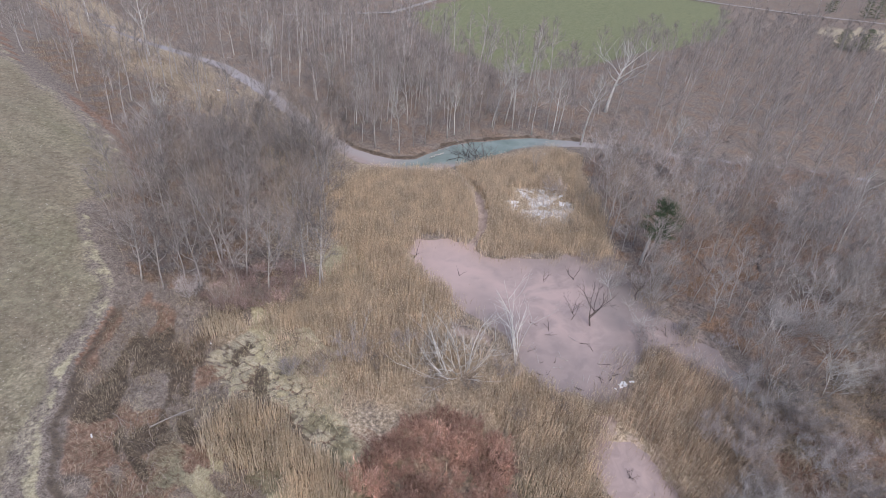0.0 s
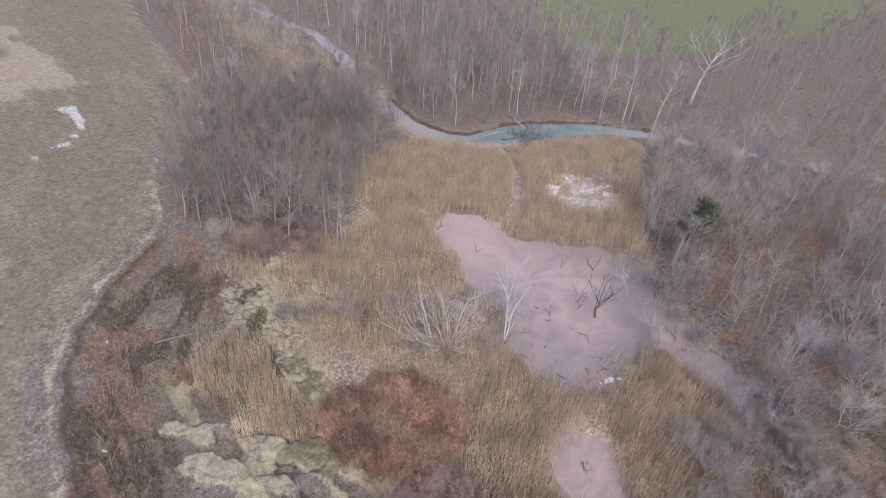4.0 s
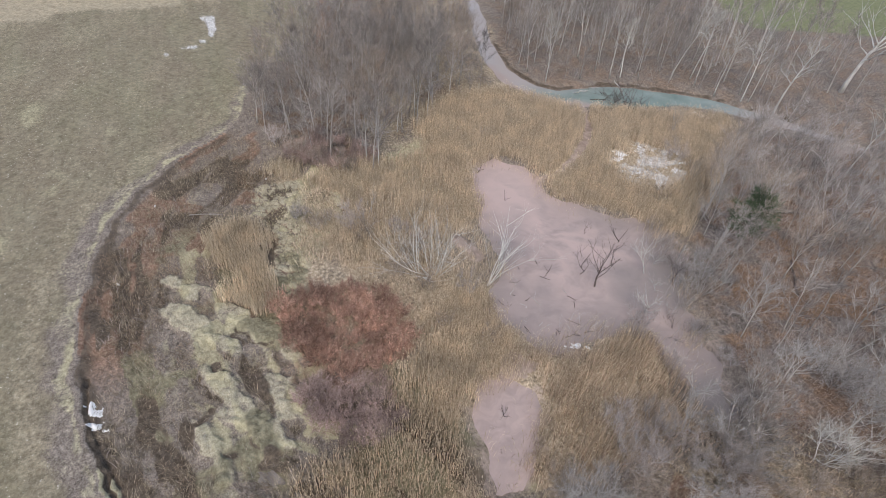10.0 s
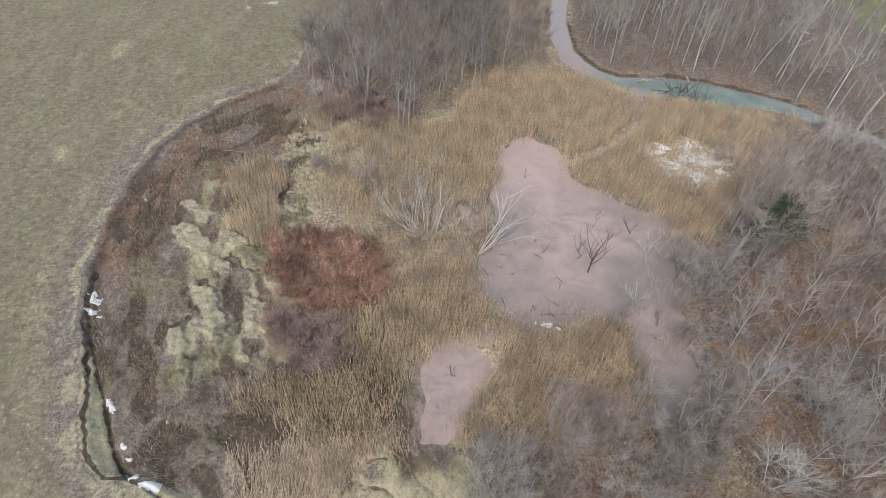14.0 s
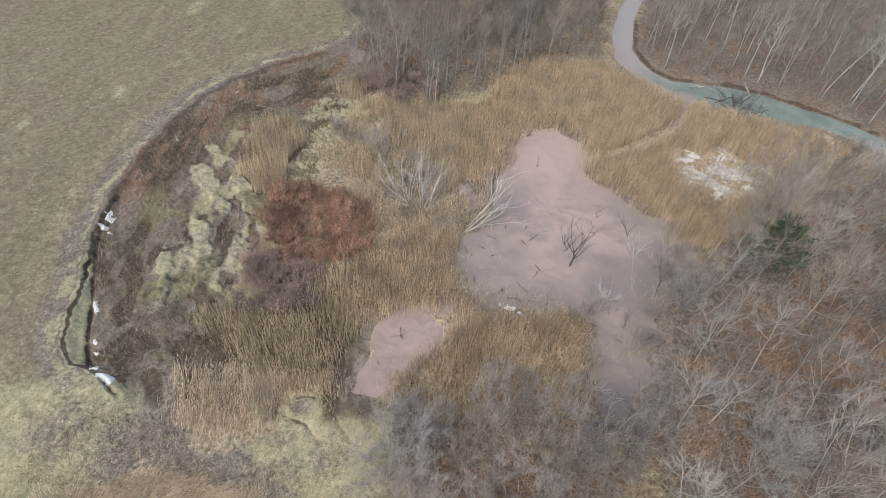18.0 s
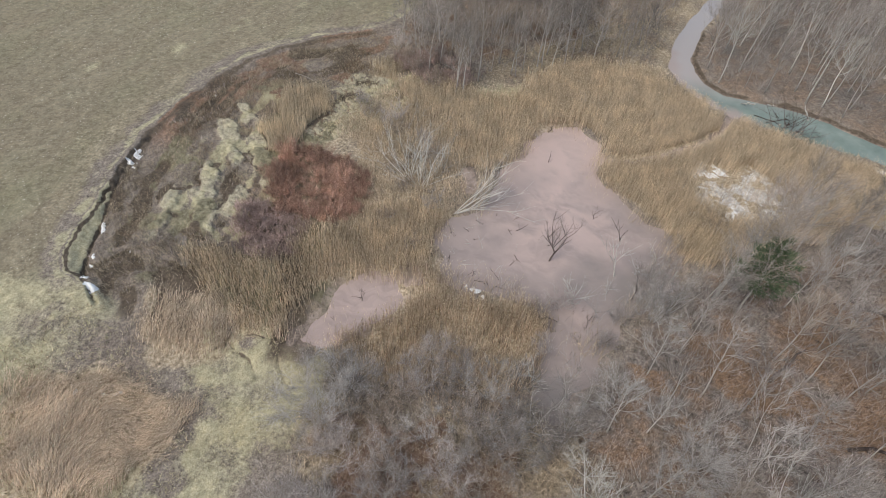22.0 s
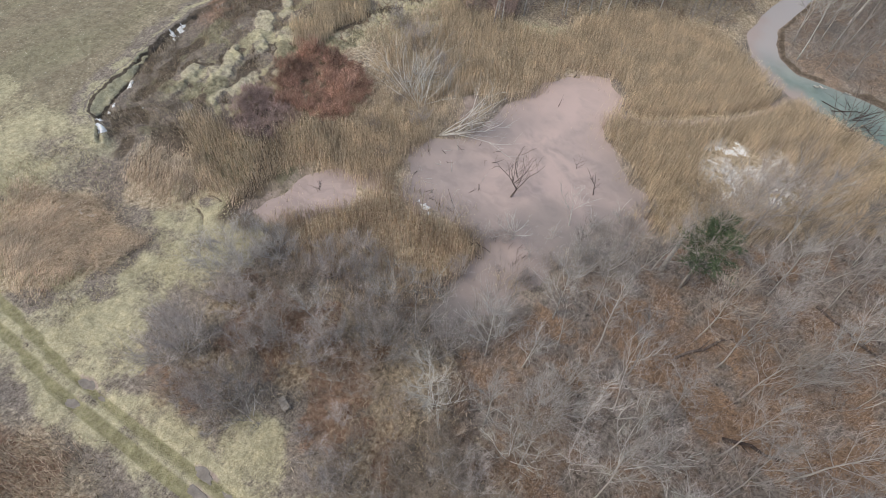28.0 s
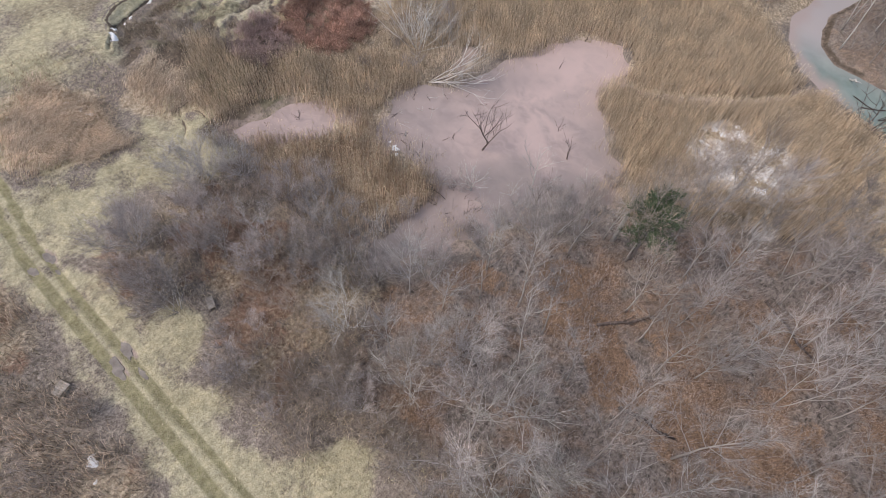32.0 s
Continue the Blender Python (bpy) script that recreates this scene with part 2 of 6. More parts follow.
def creek_gap(x, y):
    """Distance from the creek's water edge, negative on the water."""
    d, along, _ = line_distance(CREEK_XY, x, y)
    w = np.interp(along, np.arange(len(CREEK_W)), CREEK_W)
    return d - w / 2 + (fbm(x, y, 5, 2) - 0.5) * 1.4


def pond_gap(x, y):
    w = (fbm(x, y, 4, 1, 4) - 0.5) * 3.4
    return np.minimum(signed(POND, x, y), signed(LOBE, x, y)) + w


def scarp_gap(x, y):
    """Distance from the field's broken edge: positive on the field."""
    d, _, side = line_distance(SCARP, x, y)
    return d * side + (fbm(x, y, 2.2, 3) - 0.5) * 0.9


def weed_band(x, y):
    """Long streaks along the slumped terraces: paler growth between painted dark soil and shading."""
    d, along, side = line_distance(SCARP, x, y)
    return fbm(along * 2.2 + 0.6 * fbm(x, y, 3, 1), -d * side, 2.4, 3, 4)


def tussock_gap(x, y):
    """Small between the weed clumps of the slumped ground, large inside them."""
    d, along, side = line_distance(SCARP, x, y)
    f1, f2 = worley(along * 5.0 + 1.5 * fbm(x, y, 2, 1), d * 1.3 + 1.5 * fbm(x, y, 2, 3), 2.0, 4)
    return f2 - f1


def block_gap(x, y):
    """Signed distance to the pale broken blocks of turf, negative on them."""
    d = np.min([signed(b, x, y) for b in PALE_BLOCKS], axis=0)
    return d + (fbm(x, y, 2.2, 3, 3) - 0.5) * 3.0 + (fbm(x, y, 0.8, 1, 2) - 0.5) * 1.0


def turf_cells(x, y):
    """Cauliflower lumps: small in the gaps between them."""
    f1, f2 = worley(x + 1.2 * fbm(x, y, 1.5, 1), y + 1.2 * fbm(x, y, 1.5, 2), 1.25, 2)
    return f2 - f1


def height(x, y):
    x, y = np.asarray(x, float), np.asarray(y, float)
    dp, dc, ds = pond_gap(x, y), creek_gap(x, y), scarp_gap(x, y)
    near = np.minimum(dp, dc)
    lift = 0.24 + 0.048 * np.clip(near, 0, 30) + 0.25 * smooth(0, 3, dc) * (1 - smooth(0, 10, dp * 0 + dc)) + (fbm(x, y, 7, 4) - 0.5) * 0.5 * smooth(1, 8, near)
    lift = lift * smooth(-0.3, 0.9, near) - 0.5 * smooth(-0.2, 1.6, -near)
    low = WATER + lift
    # the slumped ground falls in uneven steps away from the broken edge
    broken = smooth(-70, -55, x) * (1 - smooth(9, 12, x)) + 0.0
    slump = FIELD - (0.3 + 0.35 * smooth(-25, -8, x)) * smooth(0.0, 1.6, -ds) - 0.035 * np.clip(-ds, 0, 40) + (fbm(x, y, 3.5, 5) - 0.5) * 0.8 * smooth(0.3, 2, -ds)
    _, along, _ = line_distance(SCARP, x, y)
    slump = slump + 0.5 * (fbm(along * 5.0, -ds, 2.6, 1) - 0.5) * smooth(1, 4, -ds)
    slump = slump + (0.12 * np.sqrt(np.clip(tussock_gap(x, y), 0, 0.7)) - 0.05) * smooth(1, 3, -ds) + 0.7 * (weed_band(x, y) - 0.5) * smooth(1, 4, -ds)
    k = smooth(2, 30, -ds)
    inner = np.where(ds < 0, slump * (1 - k) + low * k, low)
    soft = FIELD + 0.25 * np.clip(ds, -20, 0)
    easy = np.maximum(np.minimum(soft, FIELD), low)
    inner = broken * inner + (1 - broken) * np.where(ds < 0, easy, FIELD)
    # lumpy tussocks
    lump = np.maximum(region(LUMPS_NORTH, x, y, 1.0), 0.3 * region(LUMPS_SOUTH, x, y, 2.0))
    vein = np.minimum(np.abs(fbm(x, y, 3.4, 2, 3) - 0.5), np.abs(fbm(x, y, 2.6, 5, 3) - 0.52)) * 7
    inner = inner + lump * (0.3 * np.sqrt(np.clip(vein, 0, 0.6)) + 0.45 * np.sqrt(np.clip(turf_cells(x, y), 0, 0.8)) - 0.3)
    # turf blocks stand proud of the soil between them
    block = 1 - smooth(-0.3, 0.15, block_gap(x, y))
    inner = inner + block * (0.3 + 0.15 * np.sqrt(np.clip(turf_cells(x, y), 0, 0.8)))
    # open cracks along the broken edge
    df, _, _ = line_distance(FISSURE, x, y)
    jag = 0.7 * (fbm(x, y, 1.6, 1, 3) - 0.5)
    inner = inner - 0.5 * np.exp(-((df + 0.6 * jag) / 0.18) ** 2) * smooth(0.12, 0.3, vnoise(x, y, 4, 3))
    torn = smooth(-16, -6, x) * (1 - smooth(9.5, 11, x))
    inner = inner - (0.5 * torn * smooth(0.28, 0.42, vnoise(x, y, 3, 5)) + 0.1) * np.exp(-((ds + 0.35 + 1.2 * jag) / 0.17) ** 2)
    top = FIELD + (fbm(x, y, 40, 1) - 0.5) * 0.5 * smooth(3, 30, ds) + (fbm(x, y, 1.2, 2) - 0.5) * 0.08
    z = np.where(ds > 0, top, inner)
    z = np.where((ds > 0) & (x > 12), np.maximum(top - 0.05 * np.clip(x - 12, 0, 36), -1.6), z)
    for way, deep in ((TRICKLE, 0.35), (CHANNEL, 0.5)):
        d, _, _ = line_distance(way, x, y)
        z = z - deep * np.exp(-(d / 0.8) ** 2)
    d, _, _ = line_distance(TRACK_L, x, y)
    level = -1.35 + (fbm(x, y, 12, 2) - 0.5) * 0.3
    z = z + (level - z) * (1 - smooth(2.5, 7, np.abs(x - 32))) * (d < 20)
    for off in (0.0, 1.6):
        d, _, _ = line_distance([(p[0] + off, p[1]) for p in TRACK_L], x, y)
        z = z - 0.13 * np.exp(-(d / 0.28) ** 2)
    z = z + (fbm(x, y, 0.9, 4) - 0.5) * 0.12
    for px, py, pl, pw in PUDDLES:
        r = np.hypot((x - px) / (pw / 2), (y - py) / (pl / 2))
        z = np.where(r < 2, z + (-1.62 - z) * (1 - smooth(0.75, 1.7, r)), z)
    for way in CRACKS:
        d, _, _ = line_distance(way, x, y)
        z = z - 0.16 * np.exp(-((d + 0.3 * (fbm(x, y, 1.4, 1, 3) - 0.5)) / 0.15) ** 2)
    for px, py, pl, pw, turn, level in WET:
        c, q = math.cos(math.radians(turn)), math.sin(math.radians(turn))
        u, v = (x - px) * c + (y - py) * q, (y - py) * c - (x - px) * q
        r = np.hypot(u / (pl / 2), v / (pw / 2))
        z = np.where(r < 2.2, z + (level - 0.1 - z) * (1 - smooth(0.85, 2.0, r)), z)
    far = np.hypot(x + 30, y - 60)
    return z + 2.5 * smooth(200, 600, far) + 30 * smooth(700, 2600, far)


def ground_z(x, y):
    return float(height(np.array([x]), np.array([y]))[0])


# ---- mesh helpers ----
def mesh_arrays(name, verts, faces, mats, slots=None, flat=True):
    """A mesh from arrays: verts n x 3, faces all triangles or all quads."""
    verts, faces = np.asarray(verts, np.float32), np.asarray(faces, np.int32)
    me = bpy.data.meshes.new(name)
    n, c = faces.shape
    me.vertices.add(len(verts))
    me.vertices.foreach_set("co", verts.ravel())
    me.loops.add(n * c)
    me.loops.foreach_set("vertex_index", faces.ravel())
    me.polygons.add(n)
    me.polygons.foreach_set("loop_start", np.arange(0, n * c, c, dtype=np.int32))
    if slots is not None:
        me.polygons.foreach_set("material_index", np.asarray(slots, np.int32))
    me.polygons.foreach_set("use_smooth", np.full(n, not flat))
    for m in mats:
        me.materials.append(m)
    me.update(calc_edges=True)
    return me


class Shape:
    """Collects triangles and quads for one mesh."""

    def __init__(self):
        self.v, self.f = [], []

    def tube(self, pts, radii, sides=5, cap=True):
        base = len(self.v)
        pts = [Vector(p) for p in pts]
        for k, p in enumerate(pts):
            way = (pts[min(k + 1, len(pts) - 1)] - pts[max(k - 1, 0)]).normalized()
            a = way.orthogonal().normalized()
            if k:
                a = (last - way * last.dot(way)).normalized()
            last = a
            b = way.cross(a)
            for s in range(sides):
                w = 2 * math.pi * s / sides
                self.v.append(p + (a * math.cos(w) + b * math.sin(w)) * radii[k])
        for k in range(len(pts) - 1):
            for s in range(sides):
                i, j = base + k * sides + s, base + k * sides + (s + 1) % sides
                self.f.append((i, j, j + sides, i + sides))
        if cap:
            self.f.append(tuple(base + (len(pts) - 1) * sides + s for s in range(sides)))
            self.f.append(tuple(base + s for s in reversed(range(sides))))

    def blade(self, p, q, w, side):
        base = len(self.v)
        self.v += [p - side * w, p + side * w, q]
        self.f.append((base, base + 1, base + 2))

    def mesh(self, name, mat, flat=False):
        me = bpy.data.meshes.new(name)
        me.from_pydata([tuple(v) for v in self.v], [], self.f)
        me.materials.append(mat)
        me.polygons.foreach_set("use_smooth", [not flat] * len(self.f))
        me.update()
        return me


def part(name, me, parent, label=""):
    ob = new(name, me)
    ob.parent = parent
    return tagged(ob, label)


# ---- materials ----
def material(name, rough=0.9, spec=0.2):
    m = bpy.data.materials.new(name)
    m.use_nodes = True
    b = m.node_tree.nodes["Principled BSDF"]
    b.inputs["Roughness"].default_value = rough
    b.inputs["Specular IOR Level"].default_value = spec
    return m, m.node_tree.nodes, m.node_tree.links, b


def ramp(nodes, stops):
    r = nodes.new("ShaderNodeValToRGB")
    while len(r.color_ramp.elements) < len(stops):
        r.color_ramp.elements.new(0.5)
    for e, (p, c) in zip(r.color_ramp.elements, stops):
        e.position, e.color = p, (*c, 1)
    return r


def noise_node(nodes, links, scale, detail=4, coord=None, rough=0.6, stretch=None):
    n = nodes.new("ShaderNodeTexNoise")
    n.inputs["Scale"].default_value, n.inputs["Detail"].default_value, n.inputs["Roughness"].default_value = scale, detail, rough
    if coord is None:
        coord = nodes.new("ShaderNodeTexCoord").outputs["Object"]
    if stretch:
        mp = nodes.new("ShaderNodeMapping")
        mp.inputs["Scale"].default_value = stretch[0]
        mp.inputs["Rotation"].default_value = (0, 0, radians(stretch[1]))
        links.new(coord, mp.inputs["Vector"])
        coord = mp.outputs["Vector"]
    links.new(coord, n.inputs["Vector"])
    return n


def mixed(nodes, links, fac, a, b, blend="MIX"):
    m = nodes.new("ShaderNodeMix")
    m.data_type, m.blend_type = "RGBA", blend
    for key, v in ((0, fac), (6, a), (7, b)):
        if isinstance(v, (int, float)):
            m.inputs[key].default_value = v
        elif isinstance(v, tuple):
            m.inputs[key].default_value = (*v, 1)
        else:
            links.new(v, m.inputs[key])
    return m.outputs[2]


def bumped(nodes, links, bsdf, src, strength, dist):
    b = nodes.new("ShaderNodeBump")
    b.inputs["Strength"].default_value, b.inputs["Distance"].default_value = strength, dist
    links.new(src, b.inputs["Height"])
    links.new(b.outputs[0], bsdf.inputs["Normal"])


def plant_material(name, dark, light, mid=None, rough=0.9, per_object=0.04):
    """Stems and leaves: the tone varies from piece to piece and from plant to plant."""
    m, nodes, links, b = material(name, rough, 0.1)
    geo = nodes.new("ShaderNodeNewGeometry")
    stops = [(0.0, dark), (1.0, light)] if mid is None else [(0.0, dark), (0.5, mid), (1.0, light)]
    r = ramp(nodes, stops)
    links.new(geo.outputs["Random Per Island"], r.inputs[0])
    info = nodes.new("ShaderNodeObjectInfo")
    v = nodes.new("ShaderNodeMapRange")
    v.inputs["To Min"].default_value, v.inputs["To Max"].default_value = 1 - per_object, 1 + per_object
    links.new(info.outputs["Random"], v.inputs[0])
    n = noise_node(nodes, links, 0.35, 3, geo.outputs["Position"])
    r2 = ramp(nodes, [(0.3, (0.72, 0.72, 0.72)), (0.7, (1.25, 1.22, 1.18))])
    links.new(n.outputs[0], r2.inputs[0])
    c = mixed(nodes, links, 1.0, r.outputs[0], r2.outputs[0], "MULTIPLY")
    gray = nodes.new("ShaderNodeCombineColor")
    for k in range(3):
        links.new(v.outputs[0], gray.inputs[k])
    c = mixed(nodes, links, 1.0, c, gray.outputs[0], "MULTIPLY")
    links.new(c, b.inputs["Base Color"])
    return m


def bark_material(name, dark, light, size=3.0, per_object=0.2):
    m, nodes, links, b = material(name, 0.85, 0.15)
    n = noise_node(nodes, links, size, 5, stretch=((1, 1, 0.25), 0))
    r = ramp(nodes, [(0.3, dark), (0.7, light)])
    links.new(n.outputs[0], r.inputs[0])
    info = nodes.new("ShaderNodeObjectInfo")
    v = nodes.new("ShaderNodeMapRange")
    v.inputs["To Min"].default_value, v.inputs["To Max"].default_value = 1 - per_object, 1 + per_object
    links.new(info.outputs["Random"], v.inputs[0])
    gray = nodes.new("ShaderNodeCombineColor")
    for k in range(3):
        links.new(v.outputs[0], gray.inputs[k])
    links.new(mixed(nodes, links, 1.0, r.outputs[0], gray.outputs[0], "MULTIPLY"), b.inputs["Base Color"])
    bumped(nodes, links, b, n.outputs[0], 0.5, 0.02)
    return m


M_TWIG = plant_material("bare_twigs", (0.15, 0.135, 0.128), (0.52, 0.472, 0.452), (0.3, 0.27, 0.257), per_object=0.3)
M_TWIG_TAN = plant_material("tan_twigs", (0.22, 0.175, 0.145), (0.6, 0.515, 0.45), (0.38, 0.315, 0.268), per_object=0.28)
M_TWIG_GREY = plant_material("grey_shrub_twigs", (0.22, 0.206, 0.2), (0.64, 0.61, 0.6), (0.41, 0.388, 0.38), per_object=0.25)
M_TWIG_MAUVE = plant_material("mauve_grey_twigs", (0.25, 0.222, 0.214), (0.7, 0.64, 0.62), (0.46, 0.412, 0.4), per_object=0.25)
M_TWIG_WHITE = plant_material("white_twigs", (0.38, 0.36, 0.33), (0.6, 0.58, 0.54), per_object=0.12)
M_BARK = bark_material("grey_bark", (0.32, 0.29, 0.27), (0.58, 0.54, 0.51))
M_BARK_PALE = bark_material("pale_bark", (0.4, 0.375, 0.35), (0.68, 0.645, 0.61))
M_BARK_WHITE = bark_material("white_bark", (0.5, 0.48, 0.45), (0.84, 0.82, 0.79), 1.2)
M_DEAD_DARK = bark_material("dark_dead_wood", (0.045, 0.034, 0.03), (0.13, 0.1, 0.09))
M_DEAD_BROWN = bark_material("brown_dead_wood", (0.08, 0.062, 0.054), (0.2, 0.16, 0.145))
M_DEAD_GREY = bark_material("weathered_dead_wood", (0.38, 0.355, 0.33), (0.74, 0.71, 0.67))
M_STEM = bark_material("bleached_dead_stems", (0.56, 0.53, 0.49), (0.86, 0.83, 0.78))
M_REED = plant_material("dry_reed_stalks", (0.33, 0.263, 0.19), (0.86, 0.742, 0.59), (0.595, 0.494, 0.378))
M_PLUME = plant_material("reed_plumes", (0.46, 0.37, 0.265), (0.84, 0.735, 0.58), (0.65, 0.54, 0.405))
M_REED_PALE = plant_material("pale_reed_stalks", (0.42, 0.34, 0.245), (0.86, 0.755, 0.6), (0.65, 0.55, 0.42))
M_REED_RUST = plant_material("rusty_reed_stalks", (0.3, 0.228, 0.17), (0.82, 0.69, 0.555), (0.56, 0.45, 0.35))
M_REED_TAWNY = plant_material("tawny_reed_stalks", (0.4, 0.3, 0.22), (0.88, 0.73, 0.58), (0.64, 0.51, 0.39))
M_GRASS_PALE = plant_material("pale_winter_grass", (0.33, 0.29, 0.17), (0.72, 0.665, 0.47), (0.52, 0.47, 0.31))
M_BRUSH = plant_material("brown_brush_stems", (0.14, 0.114, 0.082), (0.6, 0.52, 0.4), (0.33, 0.277, 0.205))
M_RED = plant_material("red_osier_stems", (0.19, 0.11, 0.086), (0.8, 0.58, 0.48), (0.5, 0.315, 0.25), per_object=0.35)
M_RED_DULL = plant_material("mauve_red_stems", (0.24, 0.17, 0.155), (0.68, 0.56, 0.52), (0.46, 0.35, 0.33), per_object=0.3)
M_NEEDLE = plant_material("pine_needles", (0.055, 0.085, 0.05), (0.18, 0.23, 0.14))
M_BRUSH_RUST = plant_material("rusty_brush_stems", (0.15, 0.1, 0.07), (0.52, 0.405, 0.305), (0.32, 0.23, 0.165))
M_BRUSH_MAUVE = plant_material("mauve_brush_stems", (0.3, 0.25, 0.235), (0.6, 0.525, 0.49))
M_LEAF = plant_material("fallen_leaves", (0.14, 0.07, 0.035), (0.46, 0.27, 0.15), (0.29, 0.155, 0.08))


def snow_material():
    m, nodes, links, b = material("old_snow", 0.6, 0.3)
    n = noise_node(nodes, links, 2.5, 5)
    r = ramp(nodes, [(0.3, (0.76, 0.75, 0.74)), (0.55, (0.92, 0.92, 0.92))])
    links.new(n.outputs[0], r.inputs[0])
    links.new(r.outputs[0], b.inputs["Base Color"])
    bumped(nodes, links, b, n.outputs[0], 0.4, 0.06)
    return m


def pond_material():
    m, nodes, links, b = material("milky_pink_mud_water", 0.5, 0.2)
    geo = nodes.new("ShaderNodeNewGeometry")
    pos = geo.outputs["Position"]
    warp = noise_node(nodes, links, 0.22, 3, pos)
    off = nodes.new("ShaderNodeVectorMath")
    off.operation = "MULTIPLY_ADD"
    links.new(warp.outputs["Color"], off.inputs[0])
    off.inputs[1].default_value = (7, 7, 0)
    links.new(pos, off.inputs[2])
    streak = noise_node(nodes, links, 0.7, 6, off.outputs[0], stretch=((1, 0.55, 1), 35))
    r = ramp(nodes, [(0.3, (0.37, 0.3, 0.28)), (0.5, (0.455, 0.362, 0.335)), (0.7, (0.535, 0.422, 0.388))])
    links.new(streak.outputs[0], r.inputs[0])
    at = nodes.new("ShaderNodeAttribute")
    at.attribute_name = "clear"
    at2 = nodes.new("ShaderNodeAttribute")
    at2.attribute_name = "silt"
    c = mixed(nodes, links, at2.outputs["Fac"], r.outputs[0], (0.585, 0.45, 0.412))
    c = mixed(nodes, links, at.outputs["Fac"], c, (0.25, 0.225, 0.215))
    links.new(c, b.inputs["Base Color"])
    fine = noise_node(nodes, links, 2.2, 3, pos)
    bumped(nodes, links, b, fine.outputs[0], 0.02, 0.03)
    return m


def creek_material():
    m, nodes, links, b = material("milky_teal_creek_water", 0.22, 0.3)
    at = nodes.new("ShaderNodeAttribute")
    at.attribute_name = "teal"
    at2 = nodes.new("ShaderNodeAttribute")
    at2.attribute_name = "silt"
    geo = nodes.new("ShaderNodeNewGeometry")
    n = noise_node(nodes, links, 0.3, 4, geo.outputs["Position"])
    r = ramp(nodes, [(0.3, (0.2, 0.265, 0.24)), (0.7, (0.3, 0.37, 0.34))])
    links.new(n.outputs[0], r.inputs[0])
    # upstream base colour is lightened to carry some of the lilac sky reflection
    c = mixed(nodes, links, at.outputs["Fac"], (0.46, 0.415, 0.4), r.outputs[0])
    c = mixed(nodes, links, at2.outputs["Fac"], c, (0.46, 0.37, 0.335))
    links.new(c, b.inputs["Base Color"])
    fine = noise_node(nodes, links, 1.2, 3, geo.outputs["Position"])
    bumped(nodes, links, b, fine.outputs[0], 0.08, 0.05)
    return m


